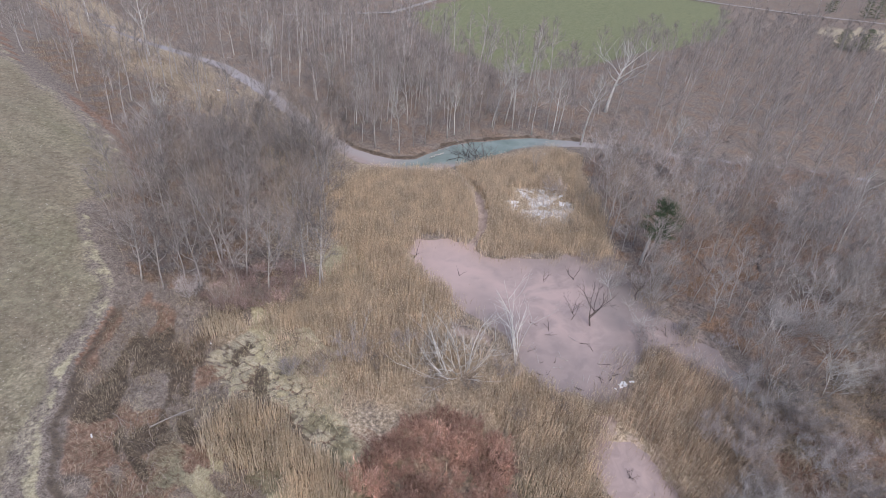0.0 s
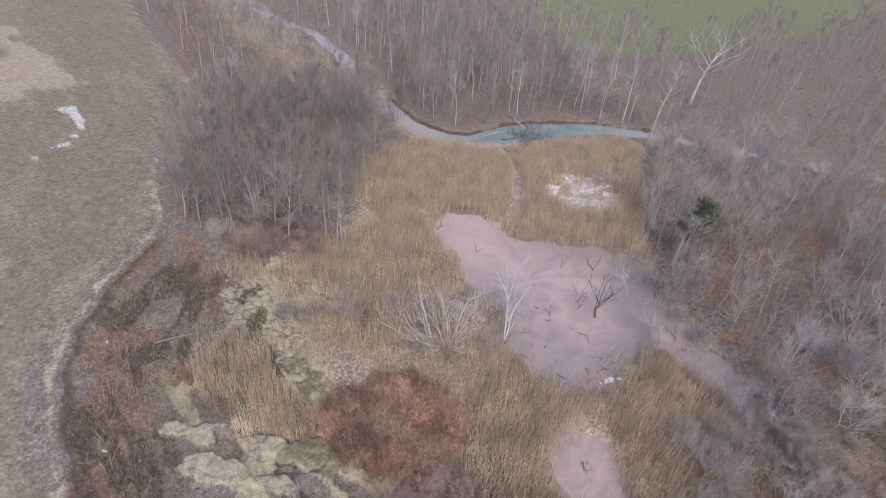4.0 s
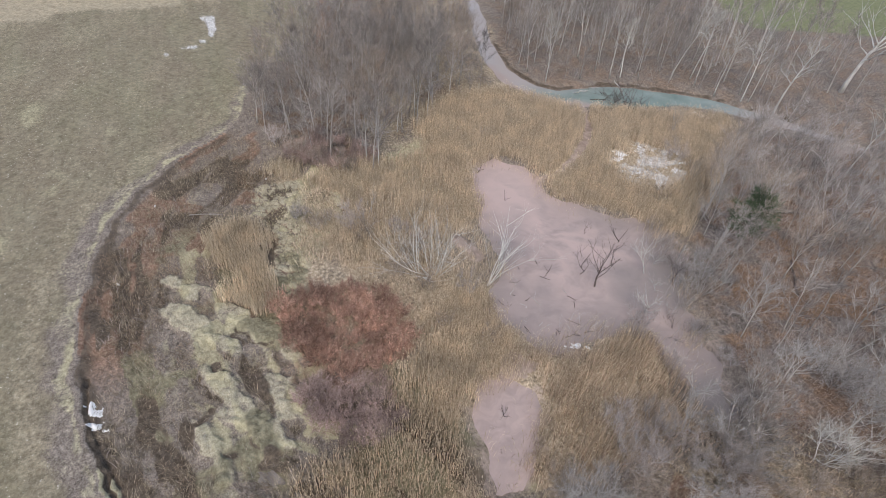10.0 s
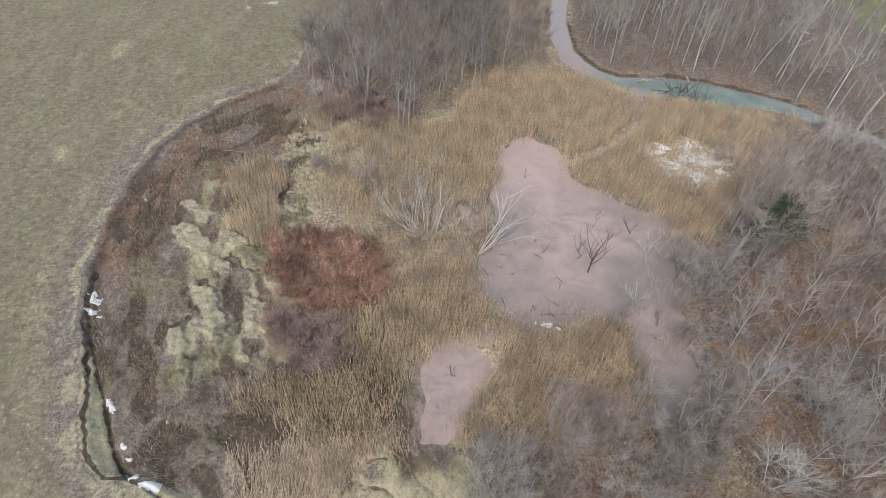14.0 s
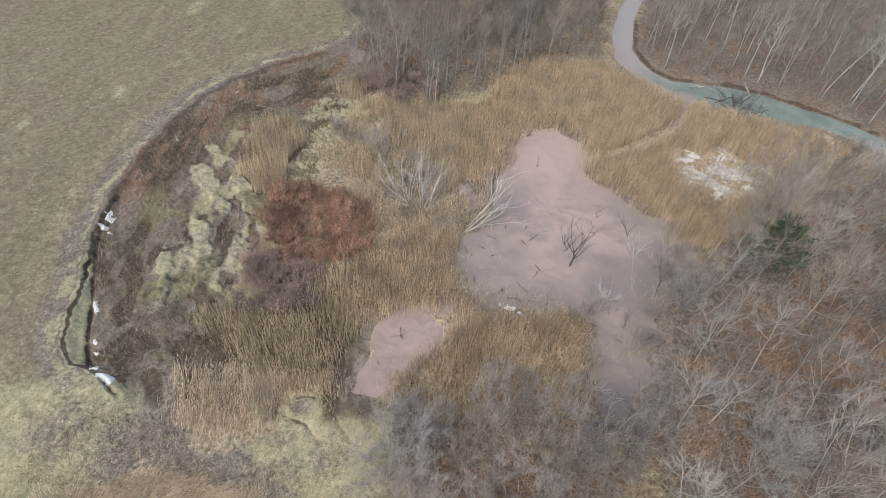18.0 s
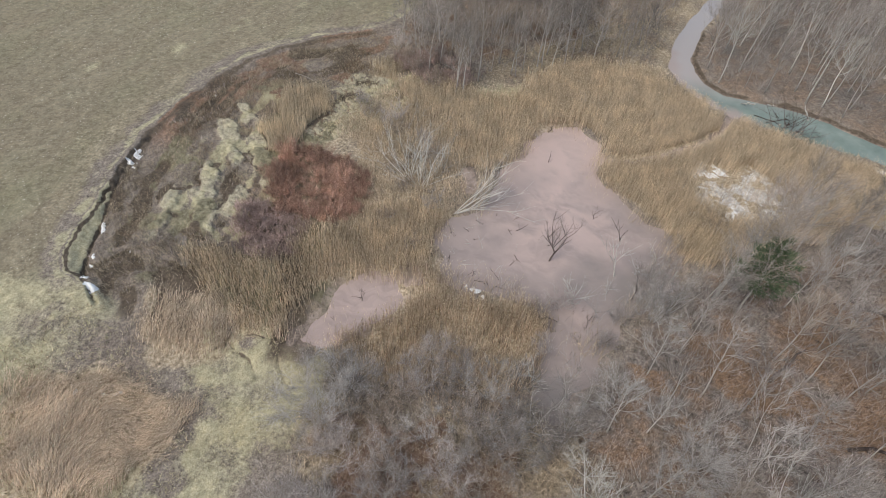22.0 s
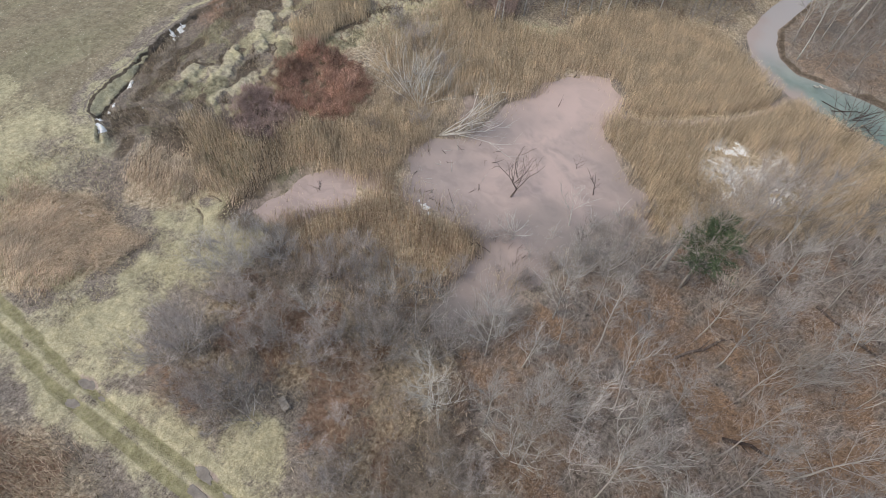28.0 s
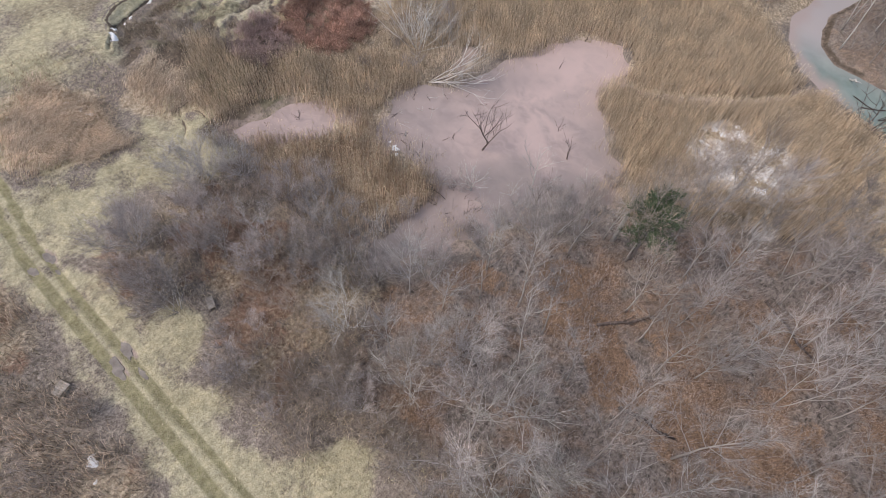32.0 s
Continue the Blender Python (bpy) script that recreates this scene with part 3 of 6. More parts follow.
def ground_material():
    m, nodes, links, b = material("ground_cover", 0.95, 0.1)
    pos = nodes.new("ShaderNodeNewGeometry").outputs["Position"]
    big = noise_node(nodes, links, 0.09, 5, pos)
    mid = noise_node(nodes, links, 0.7, 5, pos)
    wide = noise_node(nodes, links, 0.25, 5, pos)
    fine = noise_node(nodes, links, 2.6, 6, pos, 0.78)
    grit = noise_node(nodes, links, 7.0, 3, pos, 0.75)

    def layer(stops, tex):
        r = ramp(nodes, stops)
        links.new(tex.outputs[0], r.inputs[0])
        return r.outputs[0]

    def cover(name, under, over):
        at = nodes.new("ShaderNodeAttribute")
        at.attribute_name = name
        add = nodes.new("ShaderNodeMath")
        add.operation = "MULTIPLY_ADD"
        links.new(fine.outputs[0], add.inputs[0])
        add.inputs[1].default_value = 0.9
        add.inputs[2].default_value = -0.45
        s = nodes.new("ShaderNodeMath")
        links.new(at.outputs["Fac"], s.inputs[0])
        links.new(add.outputs[0], s.inputs[1])
        cut = nodes.new("ShaderNodeMapRange")
        cut.interpolation_type = "SMOOTHSTEP"
        cut.inputs["From Min"].default_value, cut.inputs["From Max"].default_value = 0.3, 0.7
        links.new(s.outputs[0], cut.inputs[0])
        return mixed(nodes, links, cut.outputs[0], under, over)

    c = mixed(nodes, links, mid.outputs[0], layer([(0.34, (0.07, 0.056, 0.046)), (0.5, (0.25, 0.208, 0.176)), (0.66, (0.5, 0.435, 0.38))], fine), layer([(0.36, (0.08, 0.065, 0.054)), (0.64, (0.48, 0.415, 0.355))], grit))
    leaf = mixed(nodes, links, 0.6, layer([(0.34, (0.075, 0.048, 0.035)), (0.5, (0.25, 0.165, 0.112)), (0.66, (0.48, 0.335, 0.24))], fine),
                 layer([(0.36, (0.06, 0.036, 0.026)), (0.5, (0.25, 0.165, 0.115)), (0.64, (0.66, 0.495, 0.385))], grit))
    c = cover("rust", c, layer([(0.32, (0.12, 0.07, 0.05)), (0.5, (0.29, 0.19, 0.14)), (0.68, (0.48, 0.35, 0.265))], fine))
    c = cover("leaf", c, mixed(nodes, links, layer([(0.4, (0, 0, 0)), (0.58, (1, 1, 1))], wide), leaf, layer([(0.34, (0.06, 0.05, 0.044)), (0.66, (0.4, 0.345, 0.305))], fine)))
    c = cover("litter", c, mixed(nodes, links, 0.5, layer([(0.34, (0.05, 0.032, 0.023)), (0.66, (0.42, 0.275, 0.18))], fine), layer([(0.36, (0.055, 0.035, 0.025)), (0.64, (0.56, 0.385, 0.27))], grit)))
    c = cover("reed", c, layer([(0.34, (0.17, 0.13, 0.085)), (0.5, (0.46, 0.37, 0.265)), (0.66, (0.76, 0.66, 0.51))], fine))
    field = mixed(nodes, links, layer([(0.42, (0, 0, 0)), (0.62, (1, 1, 1))], big), layer([(0.32, (0.2, 0.165, 0.115)), (0.68, (0.345, 0.295, 0.215))], fine),
                  layer([(0.32, (0.205, 0.175, 0.12)), (0.68, (0.325, 0.283, 0.205))], fine))
    rows = noise_node(nodes, links, 0.35, 5, pos, stretch=((0.2, 1.1, 1), 12))
    field = mixed(nodes, links, layer([(0.45, (0, 0, 0)), (0.8, (0.5, 0.5, 0.5))], rows), field, (0.4, 0.36, 0.26))
    sown = noise_node(nodes, links, 0.06, 4, pos, stretch=((0.5, 1.6, 1), 12))
    field = mixed(nodes, links, layer([(0.46, (0, 0, 0)), (0.7, (0.5, 0.5, 0.5))], sown), field, layer([(0.3, (0.175, 0.17, 0.1)), (0.7, (0.36, 0.345, 0.225))], fine))
    stubble = layer([(0.58, (0, 0, 0)), (0.72, (0.6, 0.6, 0.6))], grit)
    field = mixed(nodes, links, stubble, field, (0.54, 0.5, 0.39))
    speck = noise_node(nodes, links, 3.2, 2, pos, 0.5)
    field = mixed(nodes, links, layer([(0.66, (0, 0, 0)), (0.72, (0.9, 0.9, 0.9))], speck), field, (0.66, 0.62, 0.53))
    c = cover("field", c, field)
    c = cover("straw", c, layer([(0.3, (0.36, 0.3, 0.21)), (0.7, (0.56, 0.485, 0.36))], fine))
    c = cover("green", c, layer([(0.3, (0.2, 0.22, 0.12)), (0.7, (0.28, 0.29, 0.17))], mid))
    c = cover("turf", c, mixed(nodes, links, 0.6, layer([(0.3, (0.24, 0.205, 0.135)), (0.7, (0.56, 0.505, 0.375))], fine), layer([(0.32, (0.2, 0.168, 0.11)), (0.66, (0.74, 0.675, 0.52))], grit)))
    c = cover("pale", c, mixed(nodes, links, 0.5, layer([(0.3, (0.27, 0.235, 0.135)), (0.7, (0.66, 0.605, 0.425))], fine), layer([(0.3, (0.26, 0.225, 0.125)), (0.7, (0.74, 0.68, 0.49))], grit)))
    c = cover("red", c, layer([(0.32, (0.13, 0.075, 0.055)), (0.68, (0.4, 0.265, 0.2))], fine))
    c = cover("moss", c, layer([(0.32, (0.13, 0.115, 0.075)), (0.68, (0.4, 0.365, 0.25))], fine))
    # dark layer for bare soil and for painted shade in cracks, gaps and under the rim
    c = cover("soil_and_shade", c, layer([(0.3, (0.06, 0.047, 0.036)), (0.7, (0.22, 0.175, 0.135))], fine))
    c = cover("mud", c, layer([(0.3, (0.33, 0.26, 0.225)), (0.7, (0.52, 0.42, 0.365))], mid))
    c = cover("rut", c, layer([(0.3, (0.2, 0.185, 0.095)), (0.7, (0.41, 0.375, 0.24))], fine))
    c = cover("frost", c, layer([(0.3, (0.5, 0.47, 0.44)), (0.6, (0.8, 0.79, 0.78))], fine))
    blotch = noise_node(nodes, links, 1.1, 6, pos, 0.72)
    c = mixed(nodes, links, 1.0, c, layer([(0.32, (0.7, 0.7, 0.7)), (0.5, (1.0, 1.0, 1.0)), (0.68, (1.28, 1.27, 1.25))], blotch), "MULTIPLY")
    links.new(c, b.inputs["Base Color"])
    add = nodes.new("ShaderNodeMath")
    links.new(fine.outputs[0], add.inputs[0])
    links.new(grit.outputs[0], add.inputs[1])
    bumped(nodes, links, b, add.outputs[0], 0.7, 0.12)
    return m


def gravel_material():
    m, nodes, links, b = material("road_surface", 0.9, 0.2)
    n = noise_node(nodes, links, 2.0, 5)
    r = ramp(nodes, [(0.3, (0.3, 0.27, 0.25)), (0.7, (0.5, 0.46, 0.43))])
    links.new(n.outputs[0], r.inputs[0])
    links.new(r.outputs[0], b.inputs["Base Color"])
    return m


M_SNOW, M_POND, M_CREEK, M_GROUND, M_ROAD = snow_material(), pond_material(), creek_material(), ground_material(), gravel_material()


# ---- the ground: one sheet to the horizon ----
def spread(lo, hi, step, reach, grow):
    mid = np.arange(lo, hi + step / 2, step)
    out, s, p = [], step, hi
    while p < reach:
        s *= grow
        p += s
        out.append(p)
    back, s, p = [], step, lo
    while p > -reach:
        s *= grow
        p -= s
        back.append(p)
    return np.concatenate([back[::-1], mid, out])


def build_ground():
    xs, ys = spread(-60, 36, 0.48, 3200, 1.065), spread(0, 100, 0.48, 3200, 1.065)
    xs = np.unique(np.concatenate([xs, np.arange(-42.0, 14.0, 0.25)]).round(3))
    ys = np.unique(np.concatenate([ys, np.arange(1.0, 37.0, 0.25)]).round(3))
    X, Y = np.meshgrid(xs, ys, indexing="ij")
    x, y = X.ravel(), Y.ravel()
    z = height(x, y)
    nx, ny = len(xs), len(ys)
    i = np.arange(nx * ny).reshape(nx, ny)
    faces = np.stack([i[:-1, :-1], i[1:, :-1], i[1:, 1:], i[:-1, 1:]], -1).reshape(-1, 4)
    me = mesh_arrays("ground", np.stack([x, y, z], -1), faces, [M_GROUND], flat=False)
    ds, dp, dc = scarp_gap(x, y), pond_gap(x, y), creek_gap(x, y)
    east = smooth(34, 36, x)
    masks = {}
    _, along, _ = line_distance(SCARP, x, y)
    masks["field"] = smooth(0.0, 4.5, ds + (fbm(x, y, 6, 2) - 0.5) * 3) * (1 - smooth(10, 22, x))
    masks["straw"] = region(STRAW_FIELD, x, y, 2.0, 3.0, 8) * (0.75 + 0.3 * fbm(x, y, 9, 2, 4)) + region(TAN_FAR, x, y, 3, 3)
    masks["green"] = 0.9 * region(GREEN_FAR, x, y, 3, 3, 10) + 0.36 * region([(-60, 14), (-66, 21), (-84, 29), (-88, 37), (-92, 36), (-90, 20), (-72, 8)], x, y, 4, 5, 6)
    patchy = fbm(x, y, 5, 3, 4)
    masks["moss"] = 0.75 * (ds < -4) * (1 - smooth(24, 30, -ds)) * smooth(-50, -30, x) * (1 - smooth(4, 9, x)) * smooth(0.46, 0.62, fbm(x, y, 5, 2, 4))
    edge = smooth(-0.6, 0.5, ds) * (1 - smooth(1.2, 5.5, ds + (fbm(x, y, 3, 4, 4) - 0.5) * 5)) * (0.05 + 0.5 * patchy)
    edge = np.maximum(edge, 0.68 * smooth(0.0, 0.5, ds) * (1 - smooth(0.6, 2.4, ds + (fbm(x, y, 2, 1, 4) - 0.5) * 3.4)) * (0.45 + 0.75 * fbm(x, y, 2, 3)))
    lane = np.exp(-((ds - 5.5) / 0.7) ** 2) + np.exp(-((ds - 8.0) / 0.7) ** 2) + 0.8 * np.exp(-((ds - 14) / 1.2) ** 2)
    edge = np.maximum(edge, np.clip(lane, 0, 1) * (ds > 0) * (0.0 + 0.6 * fbm(x, y, 4, 5, 4)))
    for px, py, pr in ((-40, -8, 5), (-52, -3, 6), (-30, -17, 4), (-66, 4, 5), (-22, -14, 3), (-75, -8, 7)):
        edge = np.maximum(edge, (1 - smooth(0, pr, np.hypot((x - px) * 0.6, (y - py) * 1.6))) * (0.1 + 0.85 * fbm(x, y, 2.5, 1, 4)))
    furrow = (ds > 3) * (x < 14) * smooth(0.5, 0.68, fbm(along * 1.6, ds * 1.3, 3.0, 2, 4))
    edge = np.maximum(edge, 0.5 * furrow * fbm(x, y, 6, 3, 4) + 0.0)
    masks["straw"] = np.maximum(masks["straw"], 0.4 * (1 - smooth(-75, -55, x)) * (ds > 1) * smooth(0.46, 0.64, fbm(along * 2.2, ds * 0.7, 3.0, 5, 4)))
    masks["straw"] = np.maximum(masks["straw"], 0.46 * np.exp(-((ds - 4.0) / 2.6) ** 2) * (x < 14) * (x > -70) * (0.6 + 0.6 * fbm(x, y, 5, 1, 3)))
    strip = smooth(14, 24, x) * (1 - smooth(1.8, 5.0, np.abs(x - 31.9) + (fbm(x, y, 4, 1, 4) - 0.5) * 4)) * (0.25 + 0.75 * fbm(x, y, 2.5, 2, 4))
    shard = (ds < 0.1) * (1 - smooth(3.4, 4.2, -ds)) * smooth(-9, -5, x) * (1 - smooth(9, 10, x)) * (line_distance(FISSURE, x, y)[2] > 0) * (0.45 + 0.6 * fbm(x, y, 2, 2, 4))
    corner = smooth(5, 11, x) * smooth(-11, -1, ds) * (1 - smooth(33, 37, x)) * (0.15 + 0.8 * fbm(x, y, 4, 2, 4))
    band = weed_band(x, y)
    vein = np.minimum(np.abs(fbm(x, y, 3.4, 2, 3) - 0.5), np.abs(fbm(x, y, 2.6, 5, 3) - 0.52)) * 7
    gap = (1 - smooth(0.04, 0.24, vein)) * smooth(0.3, 0.5, fbm(x, y, 5, 4))
    lump_n, lump_s = region(LUMPS_NORTH, x, y, 0.8, 1.2), region(LUMPS_SOUTH, x, y, 1.6, 2.2, 6)
    lumps = np.maximum(0.3 * lump_n, 0.45 * lump_s * (0.1 + 1.1 * fbm(x, y, 2.2, 2, 4)) * (1 - 0.8 * gap) * smooth(0.4, 0.52, 0.5 * band + 0.5 * fbm(x, y, 5, 5, 4)) * 1.25)
    wisps = (ds < -1) * smooth(-62, -45, x) * (1 - smooth(6, 12, x)) * (1 - smooth(20, 30, -ds)) * smooth(4, 11, -ds) * 0.75 * smooth(0.54, 0.72, band + 0.25 * (fbm(x, y, 1.6, 1, 4) - 0.5))
    masks["pale"] = np.max([edge, strip, shard, corner, lumps, wisps, region(PALE_SOUTH, x, y, 2.5, 4.5) * (0.25 + 0.75 * fbm(x, y, 3, 1, 4)), region(PALE_GAP, x, y, 3.5, 3.5) * (0.25 + 0.75 * patchy),
                            (0.3 + 0.7 * patchy) * region([(-50, 40), (-43, 38), (-40, 46), (-48, 53), (-56, 52)], x, y, 2, 3)], axis=0)
    blocks = block_gap(x, y)
    cells = smooth(0.06, 0.22, turf_cells(x, y))
    masks["turf"] = np.maximum((1 - smooth(-0.5, 0.3, blocks)) * (0.7 + 0.3 * cells) * (0.35 + 0.95 * fbm(x, y, 1.6, 2, 4)), lump_n * (0.25 + 0.75 * cells) * (0.75 + 0.5 * fbm(x, y, 3, 4, 3)))
    masks["rust"] = (0.95 - 0.6 * smooth(-26, -12, x)) * (ds < 0) * (1 - smooth(24, 34, -ds)) * (x < 16) * smooth(0.4, 0.62, fbm(along * 4.0, -ds, 5.0, 4, 3))
    under = np.maximum(region(SHRUB_SOUTH, x, y, 2, 3), np.maximum(region(BRUSH_EAST, x, y, 2, 2), region(SHRUB_GAP, x, y, 2, 3)))
    masks["rust"] = np.maximum(masks["rust"], 0.9 * under * smooth(0.48, 0.62, fbm(x, y, 6, 4, 4)))
    reed = np.zeros_like(x)
    for bed in (REED_NORTH, REED_WEST, REED_SOUTH, REED_POINT, REED_SOUTHWEST, REED_TRACK, REED_ISLAND, REED_NICHE, REED_SHELF):
        reed = np.maximum(reed, region(bed, x, y, 2.0, 1.6))
    marsh = smooth(14, 26, -ds) * (1 - smooth(40, 48, -ds + 30 * (x > 8))) * (x < 9)
    masks["reed"] = np.maximum(reed, np.maximum(region(SHRUB_SOUTH, x, y, 2, 3) * smooth(0.46, 0.62, fbm(x, y, 5, 1)) * 0.55, east * 0.9 * fbm(x, y, 6, 1)))
    masks["reed"] = np.maximum(masks["reed"], 0.7 * marsh * (0.4 + 0.9 * fbm(x, y, 4, 2, 4)))
    beyond = smooth(0, 6, dc) * (Y.ravel() > 60)
    masks["leaf"] = np.clip(np.max([region(WOOD_EAST, x, y, 2, 2) * 1.0, region(WOOD_WEST, x, y, 2, 2) * 0.75, 0.5 * smooth(-2, 4, line_distance(CREEK_XY, x, y)[0]) *
                                    (line_distance(CREEK_XY, x, y)[2] > 0), 0.3 * region(SHRUB_SOUTH, x, y, 2, 3)], axis=0), 0, 1)
    masks["leaf"] = np.where((ds > 0) & (x < 12), 0, masks["leaf"])
    lane_gap = line_distance(LANE, x, y)[0]
    masks["litter"] = np.maximum(0.95 * (1 - smooth(1.2, 4.0, lane_gap + (fbm(x, y, 3, 2, 4) - 0.5) * 4)), 0.65 * region(WOOD_EAST, x, y, 2, 2) * smooth(0.58, 0.7, fbm(x, y, 5, 3, 4)))
    masks["red"] = 0.55 * region(RED_BRUSH, x, y, 2.0, 4.0) * (0.4 + fbm(x, y, 2, 1, 4))
    dfis = line_distance(FISSURE, x, y)[0]
    rim_dark = 0.45 + 0.55 * smooth(-22, -8, x)
    # rim crack and fissure: soil, with the shade of their depth painted in
    masks["soil_and_shade"] = np.maximum((1 - smooth(0.1, 0.28, np.abs(ds + 0.35 + 0.84 * (fbm(x, y, 1.6, 1, 3) - 0.5)))) * smooth(-66, -58, x) * (1 - smooth(9, 11, x)) * rim_dark * (0.5 + fbm(x, y, 3, 2)), 0.9 * (1 - smooth(0.1, 0.36, dfis + 0.42 * (fbm(x, y, 1.6, 1, 3) - 0.5))) * smooth(0.12, 0.3, vnoise(x, y, 4, 3)))
    # shade below the broken rim, put into the ground colour
    foot = smooth(0.1, 0.5, -ds) * (1 - smooth(0.9, 2.4, -ds + 1.6 * (fbm(x, y, 2.4, 2, 3) - 0.5))) * smooth(-66, -58, x) * (1 - smooth(-8, -4, x))
    masks["soil_and_shade"] = np.maximum(masks["soil_and_shade"], 0.62 * foot)
    clod = (ds < -1) * (1 - smooth(18, 28, -ds)) * smooth(-66, -58, x) * (1 - smooth(9, 13, x))
    # terrace shading in the low streaks, painted with the dark soil colour
    masks["soil_and_shade"] = np.maximum(masks["soil_and_shade"], 0.75 * clod * (1 - smooth(0.36, 0.48, band)))
    # gaps between clumps, lumps and blocks: soil, darkened in colour to deepen their faint shading
    masks["soil_and_shade"] = np.maximum(masks["soil_and_shade"], 0.5 * clod * (1 - smooth(0.03, 0.2, tussock_gap(x, y))) * smooth(0.4, 0.6, fbm(x, y, 3, 1, 4)))
    masks["soil_and_shade"] = np.maximum(masks["soil_and_shade"], 0.55 * (1 - cells) * lump_n * smooth(0.35, 0.5, fbm(x, y, 2.5, 4)))
    masks["soil_and_shade"] = np.maximum(masks["soil_and_shade"], smooth(-0.1, 0.15, blocks) * (1 - smooth(0.1, 0.9, blocks + 2.2 * (fbm(x, y, 2, 5, 3) - 0.42))) * (0.2 + 0.8 * smooth(0.35, 0.6, fbm(x, y, 2.5, 4, 3))))
    # small cracks drawn dark, soil and inner shade in one colour
    for way in CRACKS:
        masks["soil_and_shade"] = np.maximum(masks["soil_and_shade"], (1 - smooth(0.04, 0.22, line_distance(way, x, y)[0] + 0.3 * (fbm(x, y, 1.4, 1, 3) - 0.5))) * (0.35 + 0.4 * vnoise(x, y, 2.5, 2)))
    masks["soil_and_shade"] = np.maximum(masks["soil_and_shade"], 0.9 * region([(-2.9, 16.4), (-0.6, 18.6), (4.3, 21.2), (4, 22.4), (0.3, 20.3), (-3, 18.6)], x, y, 0.6, 1.2, 2))
    d_t, d_c, d_r = line_distance(TRICKLE, x, y)[0], line_distance(CHANNEL, x, y)[0], line_distance(RIDGES, x, y)[0]
    spit = region([(-6.8, 43.4), (-6.6, 46.2), (-4.6, 46.6), (-3.6, 44.4), (-4.6, 42.6)], x, y, 0.6, 0.8, 2)
    snowy = region([(-34, 78), (-41, 82), (-41.5, 89), (-36, 95.5), (-31, 94), (-26, 87), (-24, 82.5), (-28, 79.5)], x, y, 1.5, 2.5, 4)
    outer = (line_distance(CREEK_XY, x, y)[2] > 0) * (1 - smooth(0.3, 1.1, np.abs(dc - 0.5) + (fbm(x, y, 2.5, 3, 4) - 0.4))) * smooth(-110, -90, x) * (x < -30)
    masks["soil_and_shade"] = np.maximum(masks["soil_and_shade"], 0.8 * outer * (0.5 + fbm(x, y, 3, 1)))
    masks["mud"] = np.max([0.5 * (1 - smooth(0.1, 1.1, dp + (fbm(x, y, 1.5, 5, 4) - 0.5) * 3.4)), 0.85 * (1 - smooth(0.4, 1.2, d_t + (fbm(x, y, 2, 2) - 0.5) * 1.2)), 0.8 * (1 - smooth(0.5, 1.9, d_r + (fbm(x, y, 1.5, 2) - 0.5) * 1.5)), spit, 0.45 * (1 - smooth(0.2, 0.8, dc)) * (ds < 0)], axis=0)
    for px, py, pl, pw in PUDDLES:
        masks["mud"] = np.maximum(masks["mud"], 0.75 * (1 - smooth(0.9, 1.7, np.hypot((x - px) / (pw / 2), (y - py) / (pl / 2)) + (fbm(x, y, 0.9, 3) - 0.5))))
    masks["frost"] = snowy * (0.2 + 0.42 * smooth(0.36, 0.62, fbm(x, y, 1.6, 2, 4)))
    # pale wet streak with puddles on the field, coloured by the frost layer
    wet_streak = np.minimum(line_distance([(-95.8, 13.1), (-97.7, 17.9), (-104.3, 22.3), (-111, 23), (-117.6, 22.5)], x, y)[0], line_distance([(-113.4, 15.6), (-114.3, 20.2), (-115.8, 22.8)], x, y)[0])
    masks["frost"] = np.maximum(masks["frost"], 0.62 * (1 - smooth(0.5, 1.6, wet_streak + (fbm(x, y, 3, 1) - 0.4) * 3)))
    rut = np.zeros_like(x)
    for off in (0.0, 1.6):
        d = line_distance([(p[0] + off, p[1]) for p in TRACK_L], x, y)[0]
        rut = np.maximum(rut, 1 - smooth(0.25, 0.55, d))
    middle = line_distance([(p[0] + 0.8, p[1]) for p in TRACK_L], x, y)[0]
    masks["rut"] = np.maximum(rut, 0.3 * (1 - smooth(0.4, 1.3, middle)))
    for name, v in masks.items():
        at = me.attributes.new(name, "FLOAT", "POINT")
        at.data.foreach_set("value", np.clip(v, 0, 1).astype(np.float32))
    tagged(new("ground", me), "rough marsh, winter field and leaf-littered woodland ground", "ground", kind="structure")


build_ground()


def loop_curve(pts, per=6):
    """Points of a smooth closed curve through the corners."""
    p = np.asarray(pts, float)
    out = []
    for k in range(len(p)):
        a, b, c, d = p[k - 1], p[k], p[(k + 1) % len(p)], p[(k + 2) % len(p)]
        for s in np.linspace(0, 1, per, endpoint=False):
            out.append(0.5 * (2 * b + (c - a) * s + (2 * a - 5 * b + 4 * c - d) * s * s + (3 * b - a - 3 * c + d) * s ** 3))
    return np.array(out)


